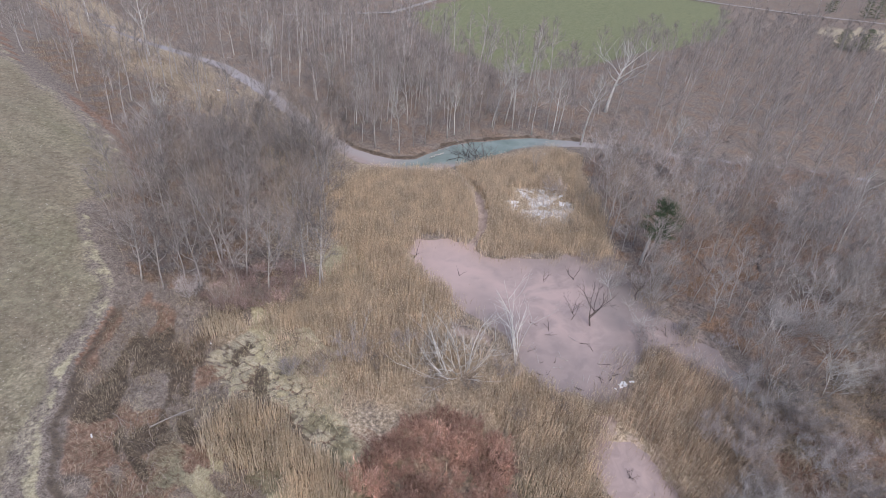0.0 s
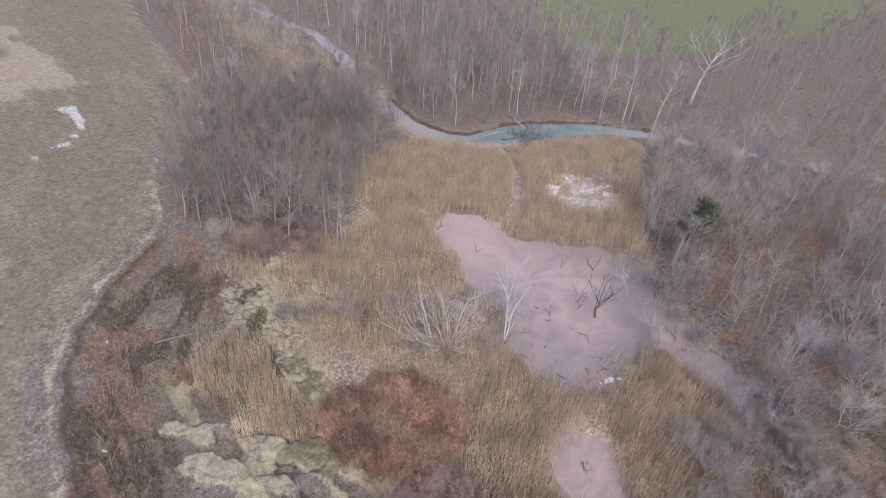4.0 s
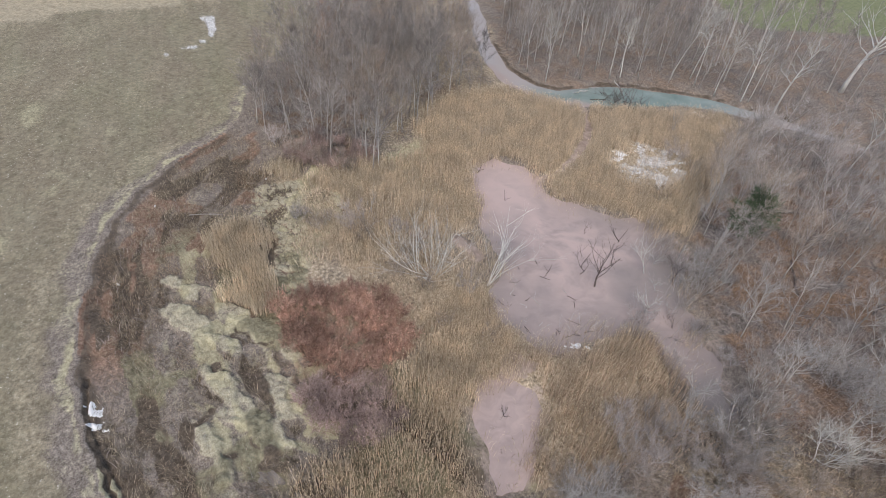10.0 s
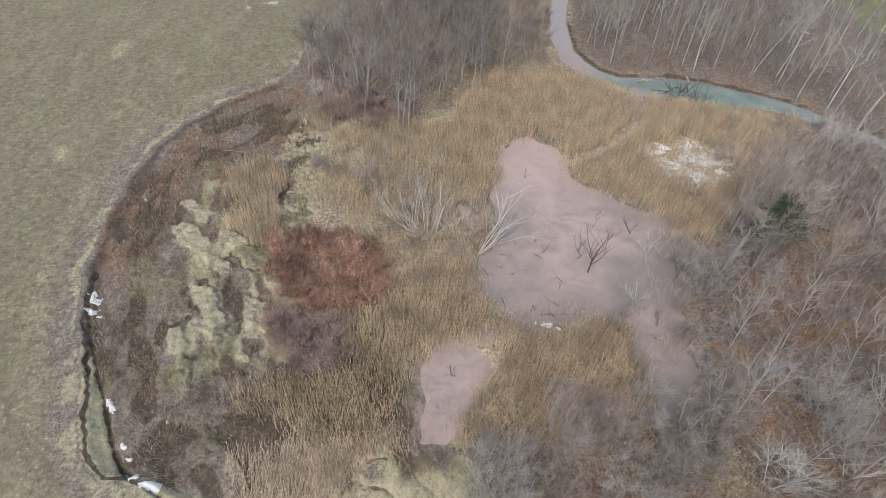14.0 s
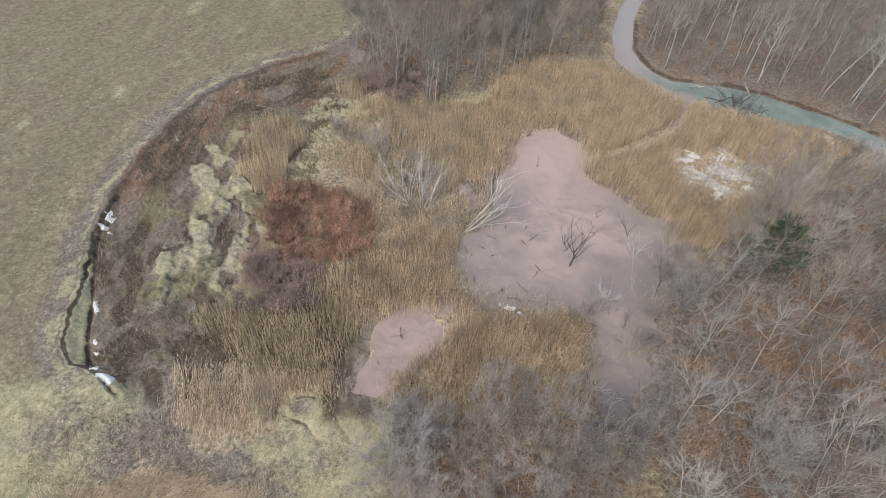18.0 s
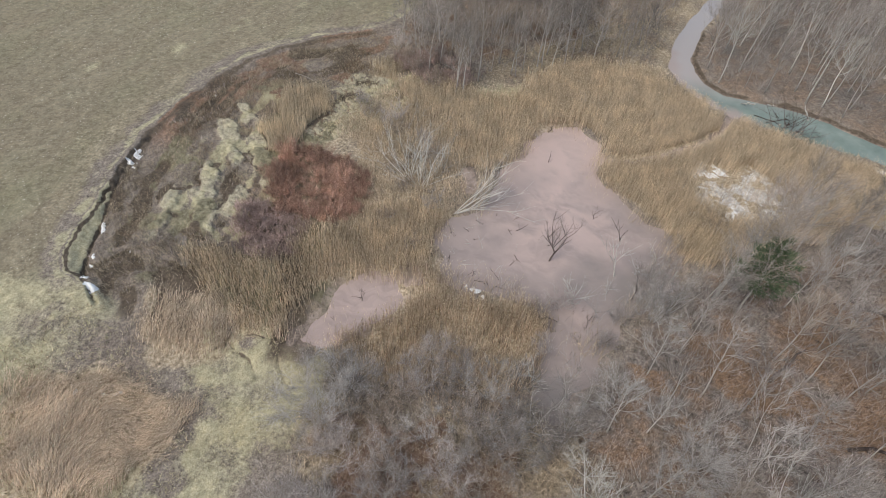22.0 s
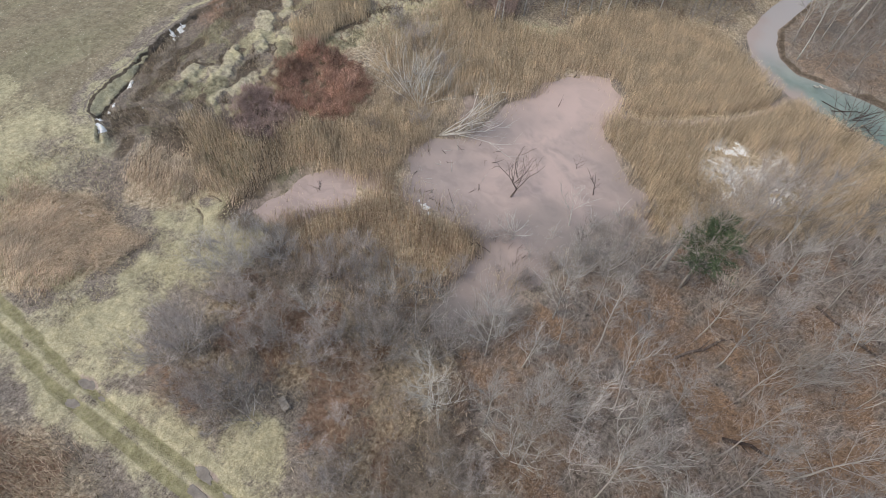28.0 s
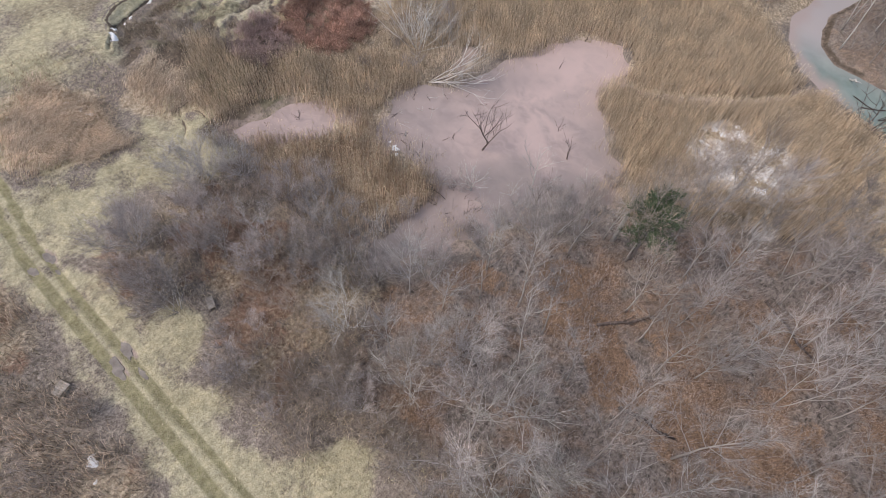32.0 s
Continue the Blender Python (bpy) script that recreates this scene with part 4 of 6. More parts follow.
def water_sheet(name, lo, hi, step, keep, mat, marks, label, category="water"):
    """A level sheet of water under the banks; the shore is where the ground rises through it."""
    xs, ys = np.arange(lo[0], hi[0], step), np.arange(lo[1], hi[1], step)
    X, Y = np.meshgrid(xs, ys, indexing="ij")
    i = np.arange(X.size).reshape(X.shape)
    faces = np.stack([i[:-1, :-1], i[1:, :-1], i[1:, 1:], i[:-1, 1:]], -1).reshape(-1, 4)
    cx, cy = X[:-1, :-1].ravel() + step / 2, Y[:-1, :-1].ravel() + step / 2
    faces = faces[keep(cx, cy)]
    used, back = np.unique(faces, return_inverse=True)
    x, y = X.ravel()[used], Y.ravel()[used]
    me = mesh_arrays(name, np.stack([x, y, np.full(len(x), WATER)], -1), back.reshape(-1, 4), [mat], flat=False)
    for key, fn in marks.items():
        at = me.attributes.new(key, "FLOAT", "POINT")
        at.data.foreach_set("value", np.clip(fn(x, y), 0, 1).astype(np.float32))
    return tagged(new(name, me), label, category, kind="structure")


def clear_water(x, y):
    d = np.hypot((x + 11) / 13, (y - 73) / 6.5)
    e = np.hypot((x - 7) / 5, (y - 63.5) / 4)
    shore = 0.6 * smooth(-8.0, -0.5, pond_gap(x, y) + (fbm(x, y, 5, 2, 4) - 0.5) * 9) * smooth(-38, -24, x)
    flat = 0.45 * (1 - smooth(3, 11, np.hypot(x + 12, (y - 50) * 1.3) + (fbm(x, y, 4, 2, 4) - 0.5) * 6))
    grey = 0.75 * (1 - smooth(2, 8.5, np.hypot(x + 9.5, y - 67.5) + (fbm(x, y, 4, 5, 4) - 0.5) * 7))
    shore = np.max([shore, flat, grey], axis=0) * smooth(43.5, 46.5, y)
    return 0.85 * np.maximum(shore, np.maximum(1 - smooth(0.4, 1.15, d + (fbm(x, y, 4, 3) - 0.5)), 1 - smooth(0.5, 1.2, e)))


def silt_water(x, y):
    """Pale silt drifting in rays out of the narrow western end."""
    dx, dy = x + 23, y - 60
    dx, dy = dx + 5 * (fbm(x, y, 5, 1, 4) - 0.5), dy + 5 * (fbm(x, y, 5, 2, 4) - 0.5)
    ray = 0.6 * fbm(np.arctan2(dy, dx) * 7 + 30, np.hypot(dx, dy) * 0.3 + 9, 1.6, 3, 4) + 0.4 * fbm(x, y, 3, 4, 4)
    near = 1 - smooth(3, 22, np.hypot(dx * 0.8, dy))
    pool = (1 - smooth(2, 13, np.hypot((x + 36) * 0.8, y - 61))) * 0.7
    return np.clip(near * smooth(0.36, 0.64, ray), 0, 1) * 0.8 + pool * (1 - near * 0.5) + 0.12 * (1 - smooth(43.5, 46, y)) * (0.4 + 0.8 * fbm(x, y, 3, 2, 4))


water_sheet("water_pond", (-50, 32), (14, 82), 0.5, lambda x, y: pond_gap(x, y) < 1.0, M_POND, {"clear": clear_water, "silt": silt_water}, "milky pink-grey muddy pond with drifting silt swirls")
water_sheet("water_creek", (-240, 70), (120, 190), 1.0, lambda x, y: creek_gap(x, y) < 1.5, M_CREEK,
            {"teal": lambda x, y: smooth(-72, -60, x) * (1 - smooth(-54, -38, x)),
             "silt": lambda x, y: np.maximum((1 - smooth(1.5, 4.5, np.hypot((x + 56.5) / 1.0, (y - 86.5) / 1.7) + (fbm(x, y, 3, 1) - 0.5) * 3)),
                                             0.85 * (1 - smooth(0.3, 2.4, line_distance([(-80, 78.4), (-75, 78), (-70, 77.8), (-64, 80.5), (-60, 85), (-57, 89)], x, y)[0] + (fbm(x, y, 3, 2) - 0.5) * 2)))},
            "milky teal creek with a pale silt plume")


# ---- plants ----
def scatter(outline, density, seed, margin=0.0, dense=None):
    """Random points inside an outline, so many to the square metre."""
    g = np.random.default_rng(seed)
    p = np.asarray(outline, float)
    lo, hi = p.min(0) - 2, p.max(0) + 2
    n = int((hi[0] - lo[0]) * (hi[1] - lo[1]) * density)
    x, y = g.uniform(lo[0], hi[0], n), g.uniform(lo[1], hi[1], n)
    d = signed(outline, x, y) + (fbm(x, y, 5, seed % 5, 4) - 0.5) * 7 + g.normal(0, 0.6, n)
    k = d < -margin
    if dense is not None:
        k &= g.random(n) < dense(x, y)
    return x[k], y[k]


def stalks(name, x, y, tall, width, lean, mats, label, category, seed, plume=0.0, heading=None, parent=None, bend=0.25, stray=0.7):
    """Upright dry stalks, each a bent tapering strip, with a feathery plume where asked."""
    g = np.random.default_rng(seed)
    n = len(x)
    z = height(x, y) - 0.05
    h = tall * (0.65 + 0.6 * g.random(n)) * (0.75 + 0.5 * fbm(x, y, 5, seed % 5))
    way = g.uniform(0, 2 * np.pi, n) if heading is None else heading(x, y) + g.normal(0, stray, n)
    tilt = lean * (0.3 + g.random(n))
    dx, dy = np.cos(way) * tilt, np.sin(way) * tilt
    face = g.uniform(0, np.pi, n)
    sx, sy = np.cos(face) * width / 2, np.sin(face) * width / 2
    o = np.zeros(n)
    base = np.stack([x, y, z], -1)
    side = np.stack([sx, sy, o], -1)
    m = base + np.stack([dx * h * 0.4, dy * h * 0.4, h * 0.6], -1)
    tip = base + np.stack([dx * h * (1 + bend), dy * h * (1 + bend), h * (1 - 0.3 * tilt)], -1)
    verts = np.stack([base - side, base + side, m + side * 0.8, m - side * 0.8, tip], 1)
    k = np.arange(n)[:, None] * 5
    tris = np.concatenate([k + [0, 1, 2], k + [0, 2, 3], k + [3, 2, 4]], 1).reshape(-1, 3)
    slots = np.zeros(len(tris), int)
    verts = verts.reshape(-1, 3)
    if plume:
        q = g.random(n) < 0.6
        b, s = tip[q], side[q] / width
        w2, l = plume * 0.42, plume * (0.5 + 0.5 * g.random(q.sum()))[:, None]
        up = np.stack([dx[q], dy[q], np.full(q.sum(), 0.75)], -1)
        pv = np.stack([b - up * l * 0.4, b - s * w2, b + up * l * 0.6, b + s * w2], 1).reshape(-1, 3)
        j = len(verts) + np.arange(q.sum())[:, None] * 4
        pt = np.concatenate([j + [0, 1, 2], j + [0, 2, 3]], 1).reshape(-1, 3)
        verts, tris = np.concatenate([verts, pv]), np.concatenate([tris, pt])
        slots = np.concatenate([slots, np.ones(len(pt), int)])
    me = mesh_arrays(name, verts, tris, mats, slots)
    return tagged(new(name, me), label, category, kind="stuff")


def off_water(x, y):
    return (pond_gap(x, y) + 4.0 * (fbm(x, y, 1.6, 5, 4) - 0.5) + 2.6 * (vnoise(x, y, 0.25, 2) - 0.5) > -0.9) & (creek_gap(x, y) > 0.3) & (line_distance(TRICKLE, x, y)[0] + 1.6 * (fbm(x, y, 2, 2) - 0.5) > 0.9) & (line_distance(RIDGES, x, y)[0] + 1.6 * (fbm(x, y, 2, 2) - 0.5) > 0.9)


def reed_bed(outline, density, tall, mats, label, seed, plume=0.4, lean=0.18, width=0.05, dense=None, heading=None, stray=0.7):
    x, y = scatter(outline, density, seed, -0.7 if heading is None else 1.0, dense)
    k = off_water(x, y) & (region(LUMPS_NORTH, x, y, 0.5) < 0.5) & (block_gap(x, y) > 0)
    return stalks("reed_bed", x[k], y[k], tall, width, lean, mats, label, "reeds", seed, plume, heading, stray=stray)


def snow_hole(x, y):
    return 1 - 0.9 * region([(-33, 79), (-39, 82), (-40.5, 88), (-35, 94), (-31, 93), (-27, 86.5), (-25, 83), (-28, 80.5)], x, y, 1, 1.5)


def thinned(x, y):
    return 0.5 + 0.5 * smooth(0.42, 0.58, fbm(x, y, 3.0, 1, 3))


reed_bed(REED_NORTH, 42, 2.1, [M_REED, M_PLUME], "tall golden dry reeds with feathery plumes beside the creek", 21, 0.36, 0.14, 0.045, dense=snow_hole)
reed_bed(REED_WEST, 36, 1.9, [M_REED, M_PLUME], "tan dry reeds on the pond bank", 22, 0.36, 0.14, 0.045)
reed_bed(REED_SOUTH, 40, 1.7, [M_REED, M_PLUME], "golden brown dry reeds beside the mud pool", 23, 0.34, 0.16, 0.045)
reed_bed(REED_POINT, 40, 1.9, [M_REED_RUST, M_PLUME], "rust-brown dry reeds on the point in the pond", 24, 0.34, 0.14, 0.045, dense=thinned)
reed_bed(REED_SOUTHWEST, 90, 1.0, [M_REED_RUST, M_REED_PALE], "wind-combed brown reeds at the marsh edge", 25, 0.2, 1.1, 0.036, heading=lambda x, y: 2.2 + fbm(x, y, 5, 1) * 2, stray=0.3)
reed_bed(REED_TRACK, 80, 1.0, [M_REED_TAWNY, M_REED_PALE], "wind-combed tawny reeds near the track", 26, 0.2, 1.3, 0.04, heading=lambda x, y: 0.2 + fbm(x, y, 4, 2) * 5, stray=0.3)
reed_bed(REED_ISLAND, 55, 2.1, [M_REED_PALE, M_PLUME], "pale tan reed clump among tussocks", 27, 0.3, 0.12, 0.045)
reed_bed(REED_NICHE, 45, 1.7, [M_REED_PALE, M_PLUME], "small pale reed clump below the wood edge", 36, 0.3, 0.12, 0.045)
reed_bed(REED_SHELF, 45, 1.8, [M_REED_PALE, M_PLUME], "pale reed clump between the turf lumps and the wood", 37, 0.3, 0.12, 0.045)


# scattered stems standing in the shallows
def shallow(x, y):
    gap = pond_gap(x, y)
    return (gap < 0.3) * smooth(-4.5, -0.2, gap) * smooth(0.42, 0.62, fbm(x, y, 3, 4, 4)) * (0.35 + 0.65 * (x > -24))


for outline, seed, density in ((POND, 33, 9), (LOBE, 34, 6)):
    wx, wy = scatter(outline, density, seed, -1.0, shallow)
    stalks("reed_bed", wx, wy, 1.7, 0.045, 0.35, [M_REED, M_PLUME], "sparse dry reeds standing in shallow milky water", "reeds", seed, 0.3)
wx, wy = scatter(POND, 7, 35, -0.5, lambda x, y: shallow(x, y) * (np.hypot(x + 6, y - 68) < 14))
stalks("water_brush", wx, wy, 2.4, 0.035, 0.5, [M_TWIG_GREY], "thin grey dead stems standing in shallow water", "brush", 35)
LODGED_EAST = [(-44, 96), (-50, 86), (-44, 78), (-36, 74), (-28, 76), (-24, 84), (-32, 96)]
LODGED_BANK = [(-46, 42), (-44, 54), (-36, 52), (-30, 48), (-26, 38), (-34, 34)]
for outline, seed in ((LODGED_EAST, 29), (LODGED_BANK, 30)):
    reed_bed(outline, 14, 1.5, [M_REED_PALE, M_REED_PALE], "pale wind-flattened reeds on the marsh", seed, 0, 1.5, 0.05, dense=lambda x, y: snow_hole(x, y) * smooth(0.48, 0.6, fbm(x, y, 4, 3)), heading=lambda x, y: 9 * fbm(x, y, 6, 2))
LODGED = [(-58, 56), (-62, 70), (-58, 78), (-50, 78), (-44, 70), (-46, 60), (-50, 55)]
reed_bed(LODGED, 12, 1.6, [M_REED_PALE, M_REED_PALE], "pale wind-flattened reeds on the marsh", 28, 0, 1.6, 0.05, dense=lambda x, y: smooth(0.45, 0.6, fbm(x, y, 4, 2)), heading=lambda x, y: 9 * fbm(x, y, 6, 1))


# ---- trees: each a trunk with limbs and a crown of twigs ----
def grow(seed, tall, girth, limbs, reach, start, up, subs=5, twigs=20, twig=0.8, fine=0.022, stems=1, splay=0.15, bark=None, crown=None, wander=0.25, coarse=False):
    g = random.Random(seed)
    wood, bush = Shape(), Shape()

    def aim(az, el):
        return Vector((math.cos(az) * math.cos(el), math.sin(az) * math.cos(el), math.sin(el)))

    def path(p, way, length, n, curl, lift):
        pts = [Vector(p)]
        for _ in range(n):
            way = (way + Vector((g.gauss(0, curl), g.gauss(0, curl), g.gauss(0, curl) * 0.5 + lift))).normalized()
            pts.append(pts[-1] + way * (length / n))
        return pts

    def twiglet(p, way, size, width):
        side = way.cross(Vector((g.gauss(0, 1), g.gauss(0, 1), g.gauss(0, 1)))).normalized()
        bush.blade(p, p + way * size, width, side)

    def spray(pts, count, size):
        """Thin twigs all along a branch, each with finer ones."""
        for _ in range(count):
            s = g.random() * (len(pts) - 1)
            k = min(int(s), len(pts) - 2)
            p = pts[k].lerp(pts[k + 1], s - k)
            way = (pts[k + 1] - pts[k]).normalized()
            way = (way + Vector((g.gauss(0, 0.42), g.gauss(0, 0.42), g.gauss(0.12, 0.3)))).normalized()
            length = size * (0.5 + g.random())
            twiglet(p, way, length, fine)
            for _ in range(3):
                w2 = (way + Vector((g.gauss(0, 0.4), g.gauss(0, 0.4), g.gauss(0.08, 0.3)))).normalized()
                twiglet(p + way * length * g.uniform(0.25, 0.9), w2, length * 0.7, fine * 0.75)

    for s in range(stems):
        az = 2 * math.pi * (s + g.random() * 0.6) / stems
        way = (Vector((0, 0, 1)) + aim(az, 0) * (splay * (0.5 + g.random()) if stems > 1 else splay * 0.4 * g.random())).normalized()
        foot = aim(az, 0) * (0.25 * (stems > 1)) + Vector((0, 0, -0.3))
        h = tall * (0.8 + 0.25 * g.random()) if stems > 1 else tall
        trunk = path(foot, way, h, 7, wander * 0.18, 0.05)
        r0 = girth * (1 if stems == 1 else 0.6)
        wood.tube(trunk, [r0 * (1.25 if k == 0 else 1 - 0.125 * k) for k in range(8)], 6 if stems == 1 else 4)
        count = max(3, limbs // stems)
        for k in range(count):
            f = start + (0.97 - start) * (k + g.random() * 0.8) / count
            q = f * 7
            i = min(int(q), 6)
            p = trunk[i].lerp(trunk[i + 1], q - i)
            el = radians(up + 25 * (f - 0.5) + g.gauss(0, 10))
            length = reach * (1.15 - 0.75 * (f - start) / (1 - start)) * (0.7 + 0.5 * g.random())
            limb = path(p, aim(k * 2.4 + g.random() + az, el), length, 4, 0.16, 0.07)
            r1 = max(0.02, r0 * 0.45 * (1.1 - f * 0.7))
            if coarse or stems > 1:
                wood.tube(limb[::2], [r1, r1 * 0.6, r1 * 0.2], 3, False)
            else:
                wood.tube(limb, [r1, r1 * 0.75, r1 * 0.5, r1 * 0.32, r1 * 0.15], 4, False)
            for j in range(subs):
                s2 = (0.25 + 0.75 * (j + g.random()) / subs) * 4
                i2 = min(int(s2), 3)
                p2 = limb[i2].lerp(limb[i2 + 1], min(1, s2 - i2))
                w2 = ((limb[i2 + 1] - limb[i2]).normalized() + Vector((g.gauss(0, 0.48), g.gauss(0, 0.48), g.gauss(0.2, 0.25)))).normalized()
                sub = path(p2, w2, length * (0.4 + 0.35 * g.random()), 2, 0.2, 0.06)
                if coarse:
                    twiglet(p2, (sub[-1] - p2).normalized(), (sub[-1] - p2).length, 0.03)
                else:
                    wood.tube(sub[::2], [max(0.026, r1 * 0.4), 0.007], 3, False)
                spray(sub, twigs, twig)
            spray(limb[2:], twigs, twig)
        spray(trunk[5:], twigs, twig)
    return wood.mesh("trunk", bark), bush.mesh("crown", crown, True)


def plant(name, meshes, at, turn, size, label, category, group="", parts=("trunk", "crown"), z=None):
    root = new(name)
    x, y = at
    root.matrix_world = Matrix.Translation((x, y, ground_z(x, y) if z is None else z)) @ pose(0, 0, 0, 0, 0, turn) @ Matrix.Diagonal((size, size, size * (0.95 + 0.1 * math.sin(turn)), 1))
    root.empty_display_size = 0.3
    tagged(root, label, category, group)
    for n, me in zip(parts, meshes):
        ob = new(n, me)
        ob.parent = root
    return root


FOREST = [grow(100 + k, 12 + (k % 3), 0.13, 13, 4.6, 0.3, 46, 5, 9, 1.1, 0.012, bark=M_BARK, crown=M_TWIG if k % 4 else M_TWIG_TAN) for k in range(4)]
GREY_TREE = [grow(110 + k, 9 + 1.5 * k, 0.1, 13, 3.8, 0.28, 48, 5, 7, 1.0, 0.011, stems=1 + k % 2, splay=0.3, bark=M_BARK_PALE, crown=M_TWIG_MAUVE if k else M_TWIG_GREY) for k in range(3)]
SLIM = [grow(120 + k, 10 + k, 0.09, 11, 3.0, 0.35, 50, 4, 9, 0.9, 0.012, bark=M_BARK, crown=M_TWIG) for k in range(3)]
PALE = [grow(140 + k, 15 + k, 0.15, 12, 4.0, 0.42, 48, 4, 8, 1.1, 0.012, bark=M_BARK_PALE, crown=M_TWIG) for k in range(3)]
BUSH = [grow(160 + k, 3.4 + 0.4 * k, 0.055, 20, 1.9, 0.12, 46, 4, 9, 0.8, 0.009, stems=5, splay=0.75, bark=M_BARK_PALE, crown=M_TWIG_MAUVE if k % 2 else M_TWIG_TAN) for k in range(4)]
TAN_BUSH = [grow(170 + k, 3.0 + 0.5 * k, 0.045, 18, 1.8, 0.12, 48, 4, 8, 0.8, 0.009, stems=5, splay=0.75, bark=M_BARK, crown=M_TWIG_TAN) for k in range(3)]
CLUMP = [grow(180 + k, 7 + k, 0.09, 20, 2.5, 0.2, 50, 4, 9, 0.9, 0.01, stems=4, splay=0.4, bark=M_BARK_PALE, crown=M_TWIG_GREY if k % 2 else M_TWIG) for k in range(3)]
DOME = [grow(190 + k, 5.0 + 0.6 * k, 0.09, 40, 3.0, 0.1, 42, 5, 9, 0.95, 0.009, stems=8, splay=0.85, bark=M_BARK_PALE, crown=M_TWIG_MAUVE if k == 0 else M_TWIG_GREY) for k in range(2)]
RED = [grow(200 + k, 1.3 + 0.3 * k, 0.02, 15, 0.8, 0.1, 62, 2, 5, 0.62, 0.024, stems=8, splay=0.9, bark=M_RED, crown=M_RED) for k in range(3)]
DULL = [grow(210 + k, 1.2 + 0.3 * k, 0.02, 16, 0.8, 0.15, 50, 2, 5, 0.55, 0.018, stems=9, splay=0.9, bark=M_RED_DULL, crown=M_RED_DULL) for k in range(2)]
FAR = [grow(220 + k, 12 + k, 0.14, 9, 4.0, 0.3, 48, 3, 4, 1.5, 0.03, bark=M_BARK, crown=M_TWIG, coarse=True) for k in range(4)]
FAR_PALE = [grow(230 + k, 14 + k, 0.16, 9, 3.6, 0.35, 50, 4, 3, 1.2, 0.035, bark=M_BARK_PALE, crown=M_TWIG, coarse=True) for k in range(3)]
SCRUB = [grow(250 + k, 3.4, 0.05, 9, 2.2, 0.1, 48, 2, 4, 1.1, 0.02, stems=3, splay=0.7, bark=M_BARK, crown=M_TWIG, coarse=True) for k in range(2)]
WHITE = [grow(240 + k, 5.6 + k, 0.1, 18, 3.2, 0.15, 42, 5, 6, 0.8, 0.014, stems=2 + k, splay=0.5, bark=M_BARK_WHITE, crown=M_TWIG_WHITE) for k in range(2)]


def stands(outline, spacing, seed, limit, margin=0.5, keep=None):
    """Places at least so far apart inside an outline, off the water."""
    g = np.random.default_rng(seed)
    p = np.asarray(outline, float)
    lo, hi = p.min(0), p.max(0)
    n = limit * 25
    x, y = g.uniform(lo[0], hi[0], n), g.uniform(lo[1], hi[1], n)
    ok = (signed(outline, x, y) + (fbm(x, y, 6, seed % 5) - 0.5) * 3 < -margin) & (pond_gap(x, y) > 0.6) & (creek_gap(x, y) > 2.2)
    if keep is not None:
        ok &= keep(x, y)
    x, y = x[ok], y[ok]
    px, py = np.zeros(0), np.zeros(0)
    for a, c in zip(x, y):
        if len(px) >= limit:
            break
        if len(px) and ((px - a) ** 2 + (py - c) ** 2).min() < spacing ** 2:
            continue
        px, py = np.append(px, a), np.append(py, c)
    return px, py, height(px, py)


def woods(outline, spacing, seed, kinds, name, label, category, group, limit=400, size=(0.8, 1.15), keep=None, margin=0.5):
    g = random.Random(seed)
    for x, y, z in zip(*stands(outline, spacing, seed, limit, margin, keep)):
        plant(name, g.choice(kinds), (x, y), g.uniform(0, 360), g.uniform(*size), label, category, group, z=z)


def mesh_data(me):
    v = np.zeros(len(me.vertices) * 3, np.float32)
    me.vertices.foreach_get("co", v)
    me.calc_loop_triangles()
    t = np.zeros(len(me.loop_triangles) * 3, np.int32)
    me.loop_triangles.foreach_get("vertices", t)
    return v.reshape(-1, 3), t.reshape(-1, 3)


def far_woods(name, outline, spacing, seed, kinds, label, limit, size=(0.8, 1.2), keep=None):
    """Woodland too deep to count, joined into one mesh."""
    g = np.random.default_rng(seed)
    data = [[mesh_data(m) for m in pair] for pair in kinds]
    vs, fs, ss, count = [], [], [], 0
    for x, y, z in zip(*stands(outline, spacing, seed, limit, 0.5, keep)):
        pair = data[g.integers(len(data))]
        a, s = g.uniform(0, 2 * np.pi), g.uniform(*size)
        turn = np.array([[np.cos(a), np.sin(a), 0], [-np.sin(a), np.cos(a), 0], [0, 0, 1]]) * s
        for k, (v, f) in enumerate(pair):
            vs.append(v @ turn + (x, y, z))
            fs.append(f + count)
            ss.append(np.full(len(f), k))
            count += len(v)
    me = mesh_arrays(name, np.concatenate(vs), np.concatenate(fs), [kinds[0][0].materials[0], kinds[0][1].materials[0]], np.concatenate(ss))
    return tagged(new(name, me), label, "woodland", kind="stuff")


NORTH_BANK = [(-160, 103), (-120, 98), (-98, 89), (-84, 85.5), (-72, 84), (-66.5, 88), (-66, 98), (-60, 110), (-52, 120), (-38, 130), (-15, 143), (-15, 165), (-50, 168), (-85, 158), (-120, 166), (-160, 150)]
near_w = lambda x, y: (x > -92) & (creek_gap(x, y) > 4.5)
near_n = lambda x, y: (x > -98) & (y < 128)
woods(WOOD_WEST, 3.1, 31, FOREST * 2 + SLIM, "bare_tree", "leafless grey-brown tree in the wood beside the field", "tree", "trees of the field wood", 85, keep=near_w)
woods(NORTH_BANK, 3.6, 32, FOREST + SLIM + PALE * 2, "bare_tree", "leafless tree on the far creek bank", "tree", "trees beyond the creek", 80, keep=near_n)
